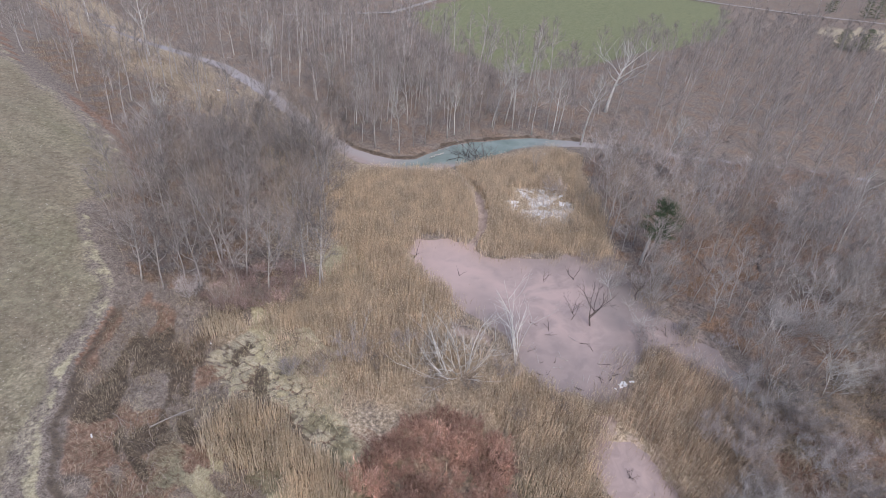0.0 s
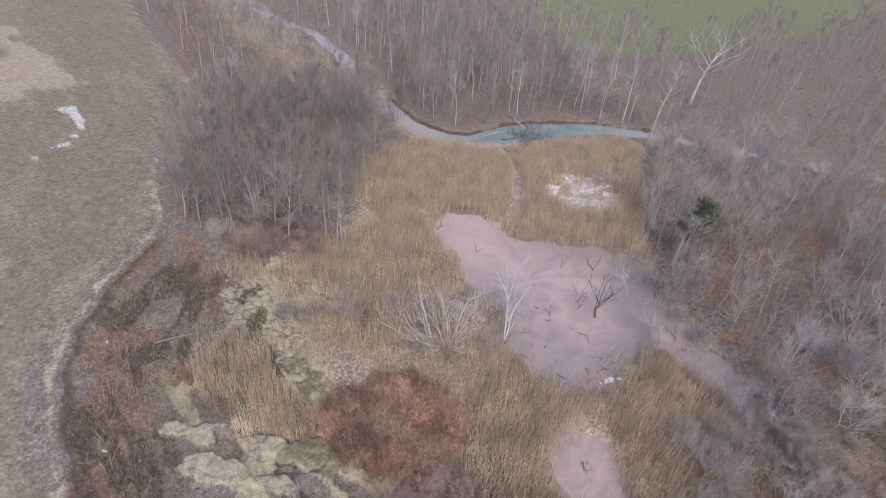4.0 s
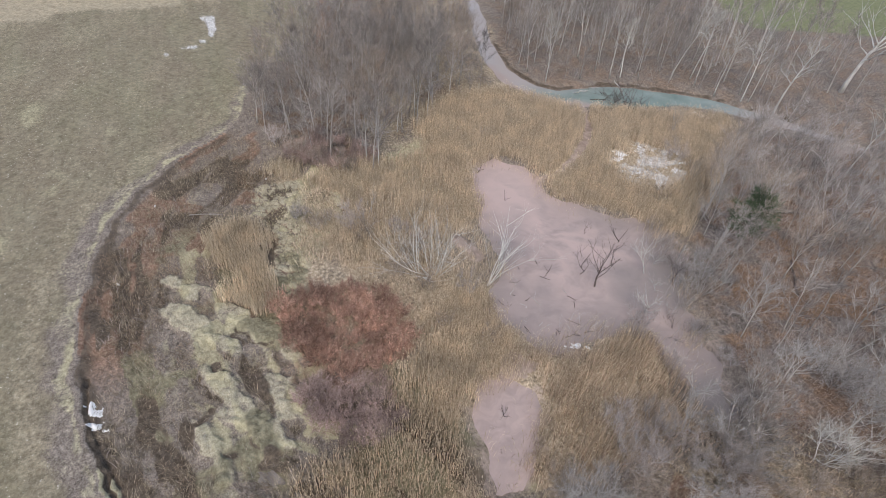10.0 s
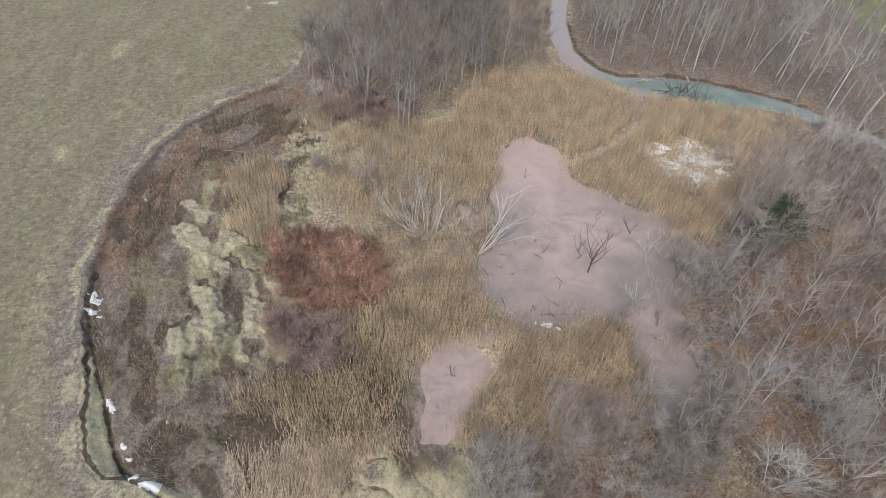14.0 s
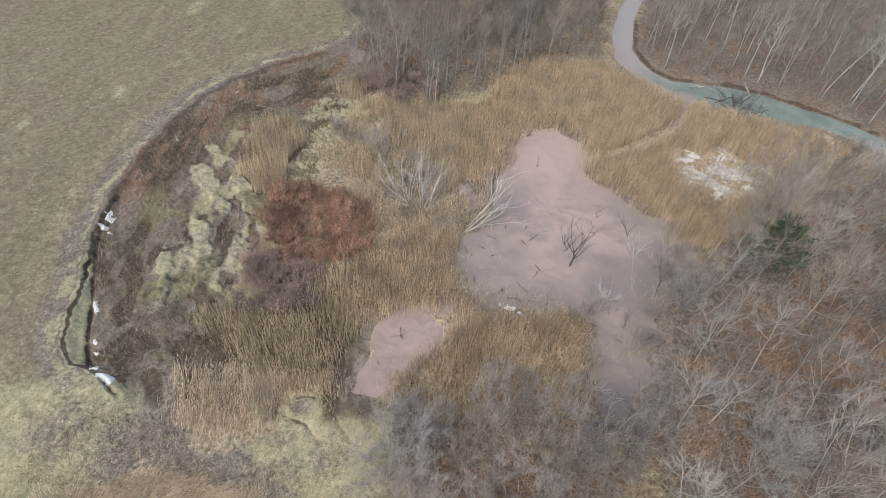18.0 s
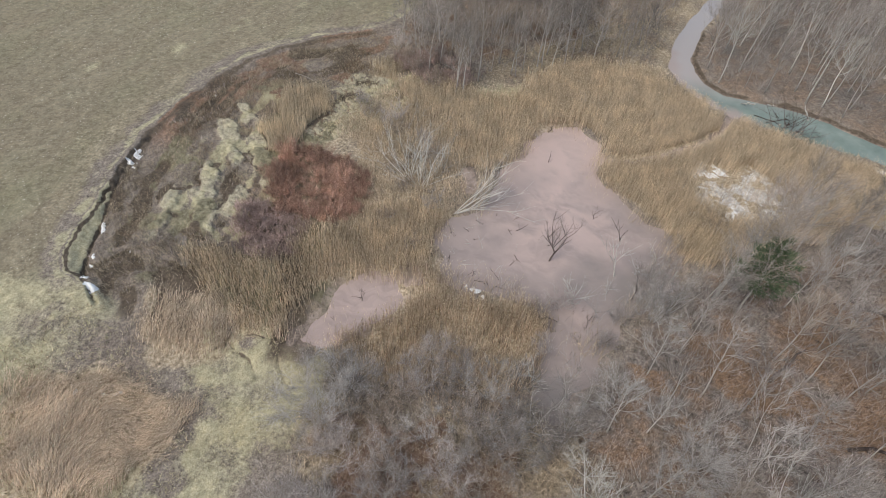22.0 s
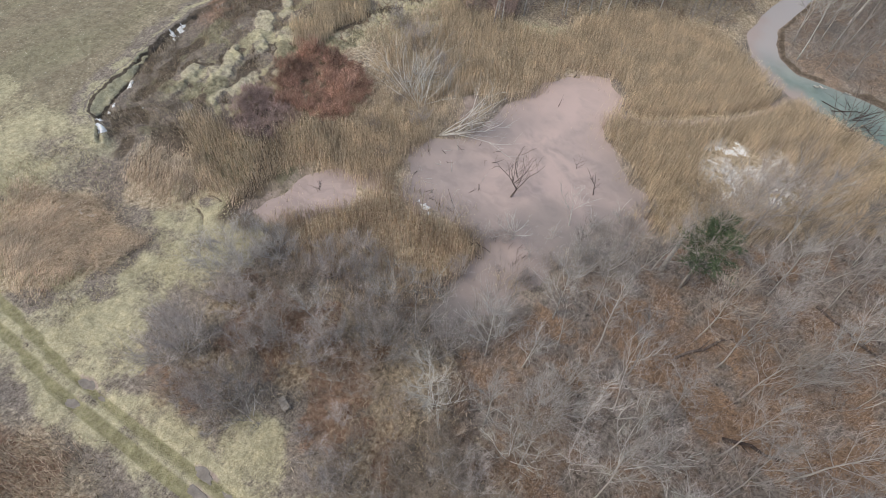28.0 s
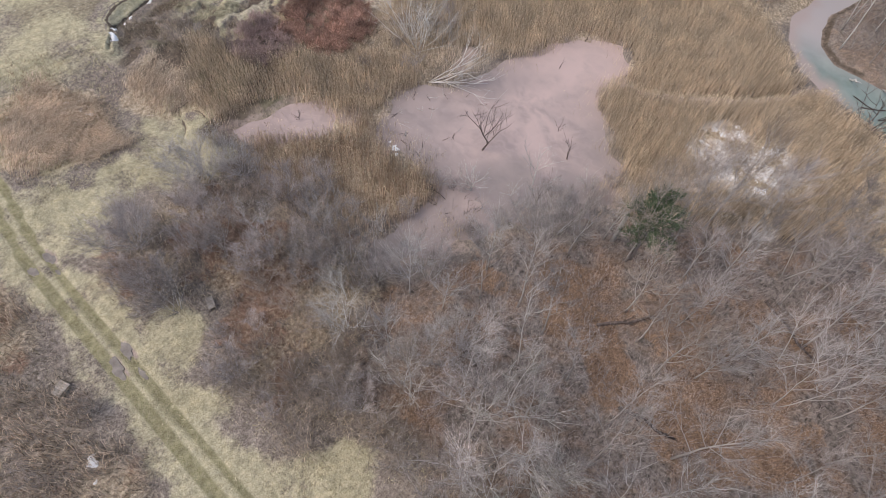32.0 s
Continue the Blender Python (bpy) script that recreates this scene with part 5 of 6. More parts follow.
woods(WOOD_EAST, 3.4, 33, FOREST[:3] + SLIM + GREY_TREE * 3, "bare_tree", "slender leafless tree above orange leaf litter", "tree", "trees of the pond wood", 125, (0.7, 1.1), keep=lambda x, y: (y < 118) & (line_distance(LANE, x, y)[0] > 3.0))
woods(SHRUB_SOUTH, 2.6, 34, BUSH * 2 + TAN_BUSH + CLUMP, "bare_shrub", "tangled leafless shrub beside the pond", "shrub", "shrubs by the pond", 84, (0.45, 0.95), keep=lambda x, y: (np.hypot(x - 24.2, y - 44) > 4.5) & (np.hypot(x - 14.2, y - 41.2) > 3) & (np.hypot(x - 15.7, y - 66.9) > 3.5) & (signed(POND, x, y) > 2))
RED_CORE = [(-20.5, 21.8), (-22, 24), (-21, 27.7), (-20, 31.5), (-18, 34), (-14.6, 34.8), (-12, 34), (-9.7, 31.2), (-9.8, 27.8), (-10.7, 24.9), (-14.7, 22.9)]
RED_SKIRT = [(-9.4, 21.6), (-10.6, 24.4), (-9.3, 28), (-8.2, 30.3), (-4.7, 30.2), (-2.4, 29.8), (-1.2, 27.4), (-2, 24.3), (-5.2, 22.7)]
MAUVE_EDGE = [(-55.8, 28.2), (-57.6, 35), (-49, 42.5), (-45.4, 40.6), (-47.2, 33.2), (-50.6, 29.2)]
woods(RED_CORE, 1.25, 35, RED, "red_shrub", "low dense shrub with brick-red stems", "shrub", "red shrubs", 80, (0.45, 1.15), margin=-0.6)
woods(RED_SKIRT, 1.3, 38, DULL, "mauve_shrub", "low twiggy shrub with dull mauve-red stems", "shrub", "mauve shrubs", 34, (0.5, 1.1), margin=-0.3)
woods(MAUVE_EDGE, 1.9, 39, DULL, "mauve_shrub", "dark mauve twiggy shrub at the foot of the wood", "shrub", "mauve shrubs", 34, (0.8, 1.4))
FAR_EAST = [(-15, 143), (-38, 131), (-52, 124), (-68, 160), (-64, 196), (-44, 300), (-30, 345), (0, 335), (60, 330), (140, 320), (140, 120), (70, 110), (40, 118), (29, 118), (-36, 118), (-30, 127), (-15, 134), (5, 150)]
FAR_WEST = [(-88, 42), (-110, 50), (-140, 55), (-180, 60), (-260, 78), (-330, 100), (-330, 170), (-200, 180), (-150, 160), (-90, 158), (-66, 128), (-98, 92), (-123, 99), (-150, 106), (-150, 94), (-123, 88), (-98, 80)]
far_woods("thicket", NORTH_BANK, 2.6, 66, SCRUB, "tangled grey-brown thicket beyond the creek", 260, (0.4, 0.85))
far_woods("thicket", WOOD_WEST, 2.8, 67, SCRUB, "tangled grey thicket in the field wood", 170, (0.4, 0.8), keep=lambda x, y: (x > -110) & (creek_gap(x, y) > 3))
far_woods("thicket", WOOD_EAST, 3.0, 68, SCRUB, "tangled grey thicket in the pond wood", 120, (0.35, 0.7), keep=lambda x, y: y > 76)
far_woods("far_woodland", FAR_EAST, 4.2, 61, FAR, "hazy leafless woodland stretching to far fields", 460, (0.75, 1.15))
far_woods("far_woodland", FAR_WEST, 4.2, 62, FAR, "hazy leafless woodland along the creek", 270, (0.75, 1.15), keep=lambda x, y: (x < -90) | (y > 126))
far_woods("far_woodland", [(-160, 106), (-98, 94), (-66, 128), (-52, 124), (-64, 160), (-110, 172), (-165, 165)], 6.5, 63, FAR_PALE, "pale-trunked leafless trees beyond the creek", 60, (0.9, 1.3))


# ---- ground-layer plants ----
def brush(outline, density, tall, mats, label, seed, lean=0.6, width=0.04, dense=None, heading=None, name="brush"):
    x, y = scatter(outline, density, seed, 0.0, dense)
    k = off_water(x, y)
    x, y = x[k], y[k]
    return stalks(name, x, y, tall, width, lean, mats, label, "brush", seed, 0, heading)


def slump_dense(x, y):
    return (0.35 + smooth(0.35, 0.6, fbm(x, y, 3.0, 2))) * (scarp_gap(x, y) < -0.8) * ((line_distance(FISSURE, x, y)[2] < 0) | (x < -7) | (x > 9)) * (1 - 0.6 * smooth(0.5, 0.66, weed_band(x, y))) * smooth(-0.1, 0.4, block_gap(x, y)) * (1 - 0.9 * region(LUMPS_NORTH, x, y, 0.8))


brush(RED_BRUSH, 8, 1.5, [M_REED], "tan dead grass stems among red shrubs", 55, 0.7, 0.05, dense=lambda x, y: smooth(0.5, 0.62, fbm(x, y, 2.5, 4)))
brush(RED_BRUSH, 12, 1.0, [M_BRUSH_RUST], "rusty weed stems between red shrubs", 56, 0.9, 0.05, dense=lambda x, y: smooth(0.4, 0.6, fbm(x, y, 2.0, 2)))


SLUMP = [(10, 16), (8, 12), (0, 7), (-10, 4), (-26, 3), (-41, 5), (-54, 13.5), (-62, 23), (-50, 31), (-44, 30), (-43, 24), (-36, 21), (-26, 22), (-22, 23), (-12, 22.5), (-4, 24), (-2, 28), (3, 22), (6, 18)]
combed = lambda x, y: 14 * fbm(x, y, 3.0, 4)
brush(SLUMP, 34, 0.7, [M_BRUSH], "dead brown weed stems on slumped ground", 41, 0.9, 0.03, dense=slump_dense, heading=combed)
brush(SLUMP, 26, 0.7, [M_BRUSH_RUST], "rusty dead weed stems on slumped ground", 42, 0.9, 0.03, dense=lambda x, y: slump_dense(x, y) * smooth(0.45, 0.6, fbm(x, y, 6, 4)) * (1 - 0.75 * smooth(-26, -10, x)))
brush(SLUMP, 4, 0.9, [M_BRUSH_MAUVE], "mauve-grey dead weed stems on slumped ground", 43, 0.8, dense=lambda x, y: slump_dense(x, y) * smooth(0.5, 0.62, fbm(x, y, 5, 1)))
MIDDLE = [(-44, 31), (-27, 26), (-24, 31), (-10, 35), (-6, 31), (-4, 36), (-6, 45), (-18, 46), (-26, 51), (-31, 48), (-26, 36), (-36, 33)]
brush(MIDDLE, 36, 1.2, [M_REED], "tan sedge and dead stems between the pond and the red shrubs", 44, 0.6, 0.038)
brush(SHRUB_GAP, 16, 0.8, [M_BRUSH], "brown dead weeds among shrubs", 71, 0.8, 0.045)
brush(SHRUB_GAP, 14, 0.8, [M_REED], "dry tan grass among shrubs", 72, 0.8, 0.045, dense=lambda x, y: smooth(0.45, 0.56, fbm(x, y, 4, 1)))
woods(SHRUB_GAP, 2.3, 37, BUSH + TAN_BUSH, "bare_shrub", "leafless shrub between the track and the wood", "shrub", "shrubs by the track", 42, (0.45, 0.95))
CORNER = [(11, 13), (9, 19), (17, 24), (18, 30), (27, 30), (30, 24), (30, 12), (20, 10)]
brush(CORNER, 10, 0.5, [M_GRASS_PALE], "pale matted grass at the field corner", 57, 1.0, 0.05, name="tussock_grass")
brush(CORNER, 5, 0.7, [M_BRUSH_RUST], "rusty weeds at the field corner", 58, 0.9, 0.045, dense=lambda x, y: smooth(0.5, 0.6, fbm(x, y, 4, 2)))
brush(WOOD_EAST, 5, 1.6, [M_BRUSH_MAUVE], "thin grey undergrowth stems in the wood", 45, 0.5, 0.03, name="undergrowth")
brush(WOOD_WEST, 3, 1.6, [M_BRUSH], "thin brown undergrowth stems in the wood", 46, 0.5, 0.035, name="undergrowth")
brush(SHRUB_SOUTH, 14, 0.9, [M_BRUSH], "brown dead stems under the shrubs", 47, 0.7, 0.035, name="undergrowth")
brush(SHRUB_SOUTH, 15, 0.9, [M_REED], "dry tan grass under the shrubs", 48, 0.8, 0.045, name="undergrowth", dense=lambda x, y: smooth(0.42, 0.56, fbm(x, y, 5, 1)))
brush(BRUSH_EAST, 14, 0.9, [M_BRUSH], "brown dead weeds beside the track", 59, 0.8, 0.045)
brush(BRUSH_EAST, 20, 1.2, [M_REED_RUST], "rusty dry grass and brush beside the track", 49, 0.6, 0.05, dense=lambda x, y: smooth(0.38, 0.55, fbm(x, y, 5, 2)))
woods(BRUSH_EAST, 3.0, 36, BUSH + TAN_BUSH, "bare_shrub", "leafless shrub among dry grass by the track", "shrub", "shrubs by the track", 40, (0.4, 0.8))
for outline, seed in ((LUMPS_NORTH, 51), (PALE_SOUTH, 53), (PALE_GAP, 54)):
    brush(outline, 26, 0.28, [M_GRASS_PALE], "pale matted winter grass tussocks", seed, 1.1, 0.05, name="tussock_grass", dense=(lambda x, y: smooth(0.4, 0.6, fbm(x, y, 2.0, 3))) if seed != 51 else None)


far_woods("far_woodland", [(-130, 440), (-60, 445), (20, 475), (150, 540), (150, 640), (-160, 620)], 9, 64, FAR, "hazy leafless woodland beyond the far road", 130, (0.9, 1.4))
far_woods("far_scrub", [(-42, 330), (-30, 430), (20, 445), (120, 400), (60, 335)], 7, 65, SCRUB, "low leafless scrub beyond the wood", 70, (0.6, 1.0))


# ---- things in and round the pond ----
def branchy(g, root, start, way, length, girth, mat, name="branch", forks=3, label=""):
    """One bent, tapering branch as a part, with its forking twigs as a part of it."""
    s, fine = Shape(), Shape()

    def limb(p, w, l, r, depth, shape):
        pts = [p]
        for _ in range(4):
            w = (w + Vector((g.gauss(0, 0.14), g.gauss(0, 0.14), g.gauss(0.03, 0.12)))).normalized()
            pts.append(pts[-1] + w * (l / 4))
        shape.tube(pts, [r, r * 0.85, r * 0.65, r * 0.45, r * 0.2], 5 if depth == 2 else 4)
        if depth:
            for _ in range(forks):
                k = g.randint(1, 3)
                w2 = (w + Vector((g.gauss(0, 0.55), g.gauss(0, 0.55), g.gauss(0.15, 0.35)))).normalized()
                limb(pts[k], w2, l * g.uniform(0.35, 0.6), r * 0.5, depth - 1, fine)

    limb(start, way, length, girth, 2, s)
    ob = part(name, s.mesh(name, mat), root, label)
    tagged(part("twig_spray", fine.mesh("twig_spray", mat), ob), kind="stuff")
    return ob


def dead_tree(at, tall, count, mat, label, seed, lean=(0, 0), spread_out=0.6, girth=0.12, forks=3, name="dead_tree", z=None):
    """A bare dead tree: a trunk and separate boughs."""
    g = random.Random(seed)
    root = new(name)
    root.location = (at[0], at[1], ground_z(*at) if z is None else z)
    tagged(root, label, "dead tree")
    top = Vector((lean[0], lean[1], 1)).normalized() * tall * 0.38
    s = Shape()
    mid = top * 0.5 + Vector((g.gauss(0, 0.06), g.gauss(0, 0.06), 0)) * tall
    s.tube([Vector((0, 0, -0.4)), mid * 0.5, mid, top], [girth * 1.25, girth, girth * 0.85, girth * 0.6], 7)
    part("trunk", s.mesh("trunk", mat), root)
    for k in range(count):
        f = 0.35 + 0.65 * k / max(1, count - 1)
        a = k * 2.4 + g.random()
        way = (Vector((lean[0], lean[1], 0.9)) + Vector((math.cos(a), math.sin(a), 0)) * spread_out * g.uniform(0.7, 1.3)).normalized()
        branchy(g, root, mid.lerp(top, f) if f > 0.5 else mid * (0.5 + f), way, tall * g.uniform(0.45, 0.65), girth * 0.42, mat, forks=forks)
    return root


dead_tree((-12.5, 60.3), 8.6, 6, M_DEAD_BROWN, "dark branching dead tree standing in the milky pond", 301, spread_out=0.62, girth=0.12)
dead_tree((-15.5, 59.6), 5.4, 5, M_DEAD_BROWN, "slender dark dead tree standing in the milky pond", 308, spread_out=0.5, girth=0.06)
dead_tree((-12.4, 68.6), 7.0, 5, M_DEAD_GREY, "grey leaning dead tree standing in the pond", 309, lean=(-0.35, -0.2), spread_out=0.45, girth=0.09, forks=4)
dead_tree((-9.0, 70.6), 6.0, 5, M_DEAD_BROWN, "thin bent dead tree at the pond shore", 317, lean=(-0.3, 0.1), spread_out=0.5, girth=0.06, forks=4)
dead_tree((-6.6, 63.8), 4.6, 8, M_DEAD_GREY, "pale twisted dead tree at the mouth of the pond arm", 318, spread_out=1.2, girth=0.1, forks=4)
dead_tree((4.9, 60.4), 4.4, 7, M_DEAD_GREY, "pale bent dead branches beside the pond arm", 319, lean=(0.2, -0.3), spread_out=1.3, girth=0.08, forks=3)
dead_tree((-33.5, 58.1), 2.6, 2, M_DEAD_DARK, "small dark forked dead branch standing in the pond", 302, girth=0.07, forks=1)
dead_tree((-19.4, 69.2), 4.2, 3, M_DEAD_DARK, "dark leaning dead sapling in the pond", 303, lean=(-0.35, -0.35), spread_out=0.4, girth=0.08, forks=2)
dead_tree((-22.5, 65.3), 3.0, 4, M_DEAD_DARK, "thin dark dead sapling in the pond", 304, girth=0.04, forks=2)
dead_tree((-41.5, 57.0), 3.4, 2, M_DEAD_DARK, "thin dark leaning dead branch at the pond edge", 305, lean=(0.3, 0.4), girth=0.06, forks=1)
dead_tree((-0.1, 40.3), 2.2, 5, M_DEAD_DARK, "small dark dead shrub in the mud pool", 306, spread_out=0.9, girth=0.05)
dead_tree((3.4, 38.3), 0.9, 3, M_DEAD_DARK, "low dark twigs in the mud pool", 307, spread_out=0.9, girth=0.04)
for k, (x, y) in enumerate([(-13.5, 71.0), (-11.2, 73.0), (-8.6, 71.4), (-6.5, 63.6), (-16.5, 73.4), (-5.2, 66.3), (-9.8, 67.6)]):
    dead_tree((x, y), 3.2 + (k % 3) * 0.8, 6, M_DEAD_GREY if k % 2 == 0 else M_BARK, "grey dead shrub standing in shallow water", 310 + k, spread_out=0.9, girth=0.05, forks=4, name="dead_shrub")
for k, (x, y) in enumerate([(-8.5, 46.2), (-10.5, 49.0), (-7.6, 51.5), (-13.2, 48.2), (-9.2, 54.2), (-16.5, 50.6), (-6.2, 56.8), (0.6, 63.6), (3.4, 64.2)]):
    dead_tree((x, y), 1.8 + (k % 3) * 0.6, 3, M_DEAD_GREY if k % 3 else M_DEAD_DARK, "thin dead stick standing in mud", 330 + k, lean=(0.3 * math.sin(k * 2), 0.3 * math.cos(k * 3)), girth=0.03, forks=1, name="dead_stick")


g_mud = random.Random(77)
for k in range(36):
    x, y = g_mud.uniform(-20, -6), g_mud.uniform(46.5, 57)
    fallen = new("driftwood")
    fallen.location = (x, y, max(ground_z(x, y), WATER))
    tagged(fallen, "thin dark stick lying on the wet mud", "driftwood", "sticks on the mud")
    a = g_mud.uniform(0, math.tau)
    branchy(g_mud, fallen, Vector((0, 0, 0.02)), Vector((math.cos(a), math.sin(a), 0.12)), g_mud.uniform(0.6, 2.0), g_mud.uniform(0.025, 0.05), M_DEAD_DARK if k % 3 else M_DEAD_GREY, "stick", 1)


dead_tree((-39.6, 96.2), 7.0, 6, M_BARK, "slim grey bare sapling rising from the reeds", 390, lean=(-0.25, 0.2), spread_out=0.35, girth=0.08, forks=3)
dead_tree((-29.5, 82.4), 4.6, 6, M_BARK, "small grey bare tree among snow patches", 391, spread_out=0.6, girth=0.06, forks=4)
dead_tree((-26.2, 88.6), 5.0, 6, M_BARK, "small grey bare tree among snow patches", 392, spread_out=0.6, girth=0.06, forks=4)
dead_tree((-49.2, 61.6), 4.2, 3, M_BARK, "thin grey bare sapling among reeds", 393, spread_out=0.3, girth=0.05, forks=2)


def splayed_willow(at, stems, length, low, high, label, seed, mat, facing=None, girth=0.09, swath=math.pi):
    """Whitish dead stems fanning out of one stump."""
    g = random.Random(seed)
    root = new("dead_willow")
    root.location = (at[0], at[1], ground_z(*at))
    tagged(root, label, "dead tree")
    for k in range(stems):
        a = (2 * math.pi * k / stems + g.gauss(0, 0.2)) if facing is None else facing + g.uniform(-swath, swath)
        el = radians(g.uniform(low, high))
        way = Vector((math.cos(a) * math.cos(el), math.sin(a) * math.cos(el), math.sin(el)))
        foot = Vector((math.cos(a), math.sin(a), 0)) * g.uniform(0.1, 1.1) + Vector((0, 0, -0.1))
        branchy(g, root, foot, way, length * g.uniform(0.65, 1.15), girth * g.uniform(0.6, 1.1), mat, "stem", 3)
    return root


splayed_willow((-21.4, 41.2), 15, 8.6, 38, 82, "clump of upright whitish dead willow stems among reeds", 351, M_STEM, None, 0.065)
splayed_willow((-21.6, 39.4), 8, 8.4, 22, 60, "splayed whitish dead willow stems among reeds", 352, M_STEM, 3.7, 0.06, 1.0)
splayed_willow((-24.6, 42.8), 10, 5.0, 50, 85, "grey twiggy dead willow clump among reeds", 358, M_DEAD_GREY, None, 0.05)
splayed_willow((-17.0, 46.6), 6, 9.6, 20, 38, "whitish dead stems leaning over the mud", 353, M_STEM, 2.24, 0.07, 0.16)
splayed_willow((-33.6, 36.0), 5, 4.6, 50, 84, "thin pale dead stems among reeds", 357, M_DEAD_GREY, None, 0.05)
splayed_willow((-18.4, 48.2), 6, 5.4, 6, 26, "fallen whitish dead stems at the pond edge", 354, M_DEAD_GREY, 2.5, 0.06, 0.5)
splayed_willow((-1.6, 64.4), 6, 3.6, 2, 16, "dark fallen branches lying in the narrow arm of the pond", 359, M_DEAD_BROWN, 2.4, 0.06, 0.9)
splayed_willow((-3.8, 63.6), 9, 3.4, 2, 22, "dark tangle of dead branches in the narrow arm of the pond", 355, M_DEAD_DARK, None, 0.06)
splayed_willow((-51.6, 95.6), 10, 7.0, 3, 20, "dark fallen tree crown on the creek bank", 360, M_DEAD_BROWN, 2.6, 0.09, 0.9)
splayed_willow((-56.5, 95.0), 7, 5.2, 3, 22, "dark fallen tree crown lying in the creek", 356, M_DEAD_DARK, 1.6, 0.09, 1.1)


def fallen_log(at, way, length, girth, mat, label, z=None, rise=0.05):
    g = random.Random(int(abs(at[0] * 31 + at[1] * 7)))
    root = new("fallen_log")
    root.location = (at[0], at[1], (ground_z(*at) if z is None else z) + girth * 0.7)
    tagged(root, label, "log")
    w = Vector((math.cos(radians(way)), math.sin(radians(way)), rise)).normalized()
    s = Shape()
    s.tube([w * (length * f) + Vector((g.gauss(0, 0.03), g.gauss(0, 0.03), g.gauss(0, 0.012))) * length * (f > 0) for f in (0, 0.25, 0.5, 0.75, 1)], [girth, girth * 0.95, girth * 0.85, girth * 0.7, girth * 0.5], 8)
    part("trunk", s.mesh("trunk", mat), root)
    for _ in range(3):
        f = g.uniform(0.3, 0.9)
        d = (w + Vector((g.gauss(0, 0.8), g.gauss(0, 0.8), g.uniform(0, 0.5)))).normalized()
        branchy(g, root, w * length * f, d, length * g.uniform(0.12, 0.25), girth * 0.35, mat, forks=1)
    return root


fallen_log((-62.9, 90.3), 20, 3.6, 0.14, M_DEAD_GREY, "pale dead trunk leaning out of the creek", WATER, 0.55)
fallen_log((-64.0, 94.8), 10, 3.0, 0.12, M_DEAD_GREY, "pale dead trunk leaning out of the creek", WATER, 0.5)
fallen_log((-60.8, 101.3), 200, 3.0, 0.12, M_DEAD_GREY, "pale dead trunk leaning out of the creek", WATER, 0.6)
fallen_log((-59.4, 92.0), 64, 4.2, 0.07, M_DEAD_DARK, "dark bent branch lying in the creek", WATER, 0.03)
fallen_log((-57.6, 93.6), 118, 4.6, 0.08, M_DEAD_DARK, "dark bent branch lying in the creek", WATER, 0.04)
fallen_log((-56.6, 98.4), 30, 3.4, 0.06, M_DEAD_DARK, "dark bent branch lying in the creek", WATER, 0.05)
fallen_log((-53.6, 92.4), 70, 6.0, 0.16, M_DEAD_DARK, "dark log at the creek bank")
fallen_log((-60, 36.5), 15, 6.0, 0.15, M_DEAD_DARK, "dark fallen log in the wood edge")
fallen_log((-1.5, 84.5), 140, 7.0, 0.16, M_DEAD_BROWN, "fallen trunk on leaf litter")
fallen_log((-16.0, 96.0), 60, 7.0, 0.16, M_DEAD_BROWN, "fallen trunk on leaf litter")
fallen_log((4.5, 90.5), 100, 5.0, 0.2, M_DEAD_DARK, "dark fallen trunk on leaf litter")
fallen_log((-41, 13.5), 70, 4.5, 0.07, M_BARK, "thin grey fallen pole on slumped ground")


def snag(at, tall, girth, label):
    root = new("tree_snag")
    root.location = (at[0], at[1], ground_z(*at))
    tagged(root, label, "dead tree")
    s = Shape()
    s.tube([(0, 0, -0.3), (0.05, 0, tall * 0.4), (0.15, 0.05, tall * 0.8), (0.2, 0.05, tall)], [girth * 1.2, girth, girth * 0.9, girth * 0.45], 8)
    part("trunk", s.mesh("trunk", M_DEAD_GREY), root)
    branchy(random.Random(4), root, Vector((0.1, 0, tall * 0.7)), Vector((0.7, 0.3, 0.5)), 0.9, 0.05, M_DEAD_GREY, "branch_stub", 1)


snag((-12.0, 80.1), 5.6, 0.24, "pale broken-topped dead trunk at the wood edge")
snag((-13.4, 75.2), 3.0, 0.1, "pale broken sapling stump beside the water")


# ---- white-barked sycamores, the pine and pale shrubs ----
def sycamore(at, tall, girth, seed, label, reach, start):
    trunk, crown = grow(seed, tall, girth * (0.7 if girth < 0.3 else 1), 11, reach, start, 44 if reach < 8 else 30, 4, 6, 0.9, 0.016, bark=M_BARK_WHITE, crown=M_TWIG_WHITE, wander=0.3)
    return plant("sycamore_tree", (trunk, crown), at, seed * 37 % 360, 1.0, label, "tree", "white sycamores")


sycamore((-41.0, 123.6), 16.5, 0.3, 401, "white-barked leafless sycamore leaning at the creek", 3.6, 0.5)
sycamore((-44.5, 149.0), 17, 0.5, 402, "large white-limbed leafless sycamore above the wood", 10.0, 0.4)
sycamore((-61.9, 115.4), 17, 0.22, 403, "tall slim white-barked tree on the creek bank", 3.4, 0.5)
sycamore((-57.7, 118.6), 17, 0.2, 404, "tall slim white-barked tree on the creek bank", 3.2, 0.5)
sycamore((-52.6, 119.6), 16, 0.2, 405, "tall slim white-barked tree on the creek bank", 3.4, 0.45)
sycamore((-60.8, 120.2), 18, 0.22, 406, "tall slim white-barked tree on the creek bank", 3.4, 0.5)
sycamore((-65.9, 104.5), 14, 0.18, 407, "slim pale tree on the creek bank", 3.0, 0.5)
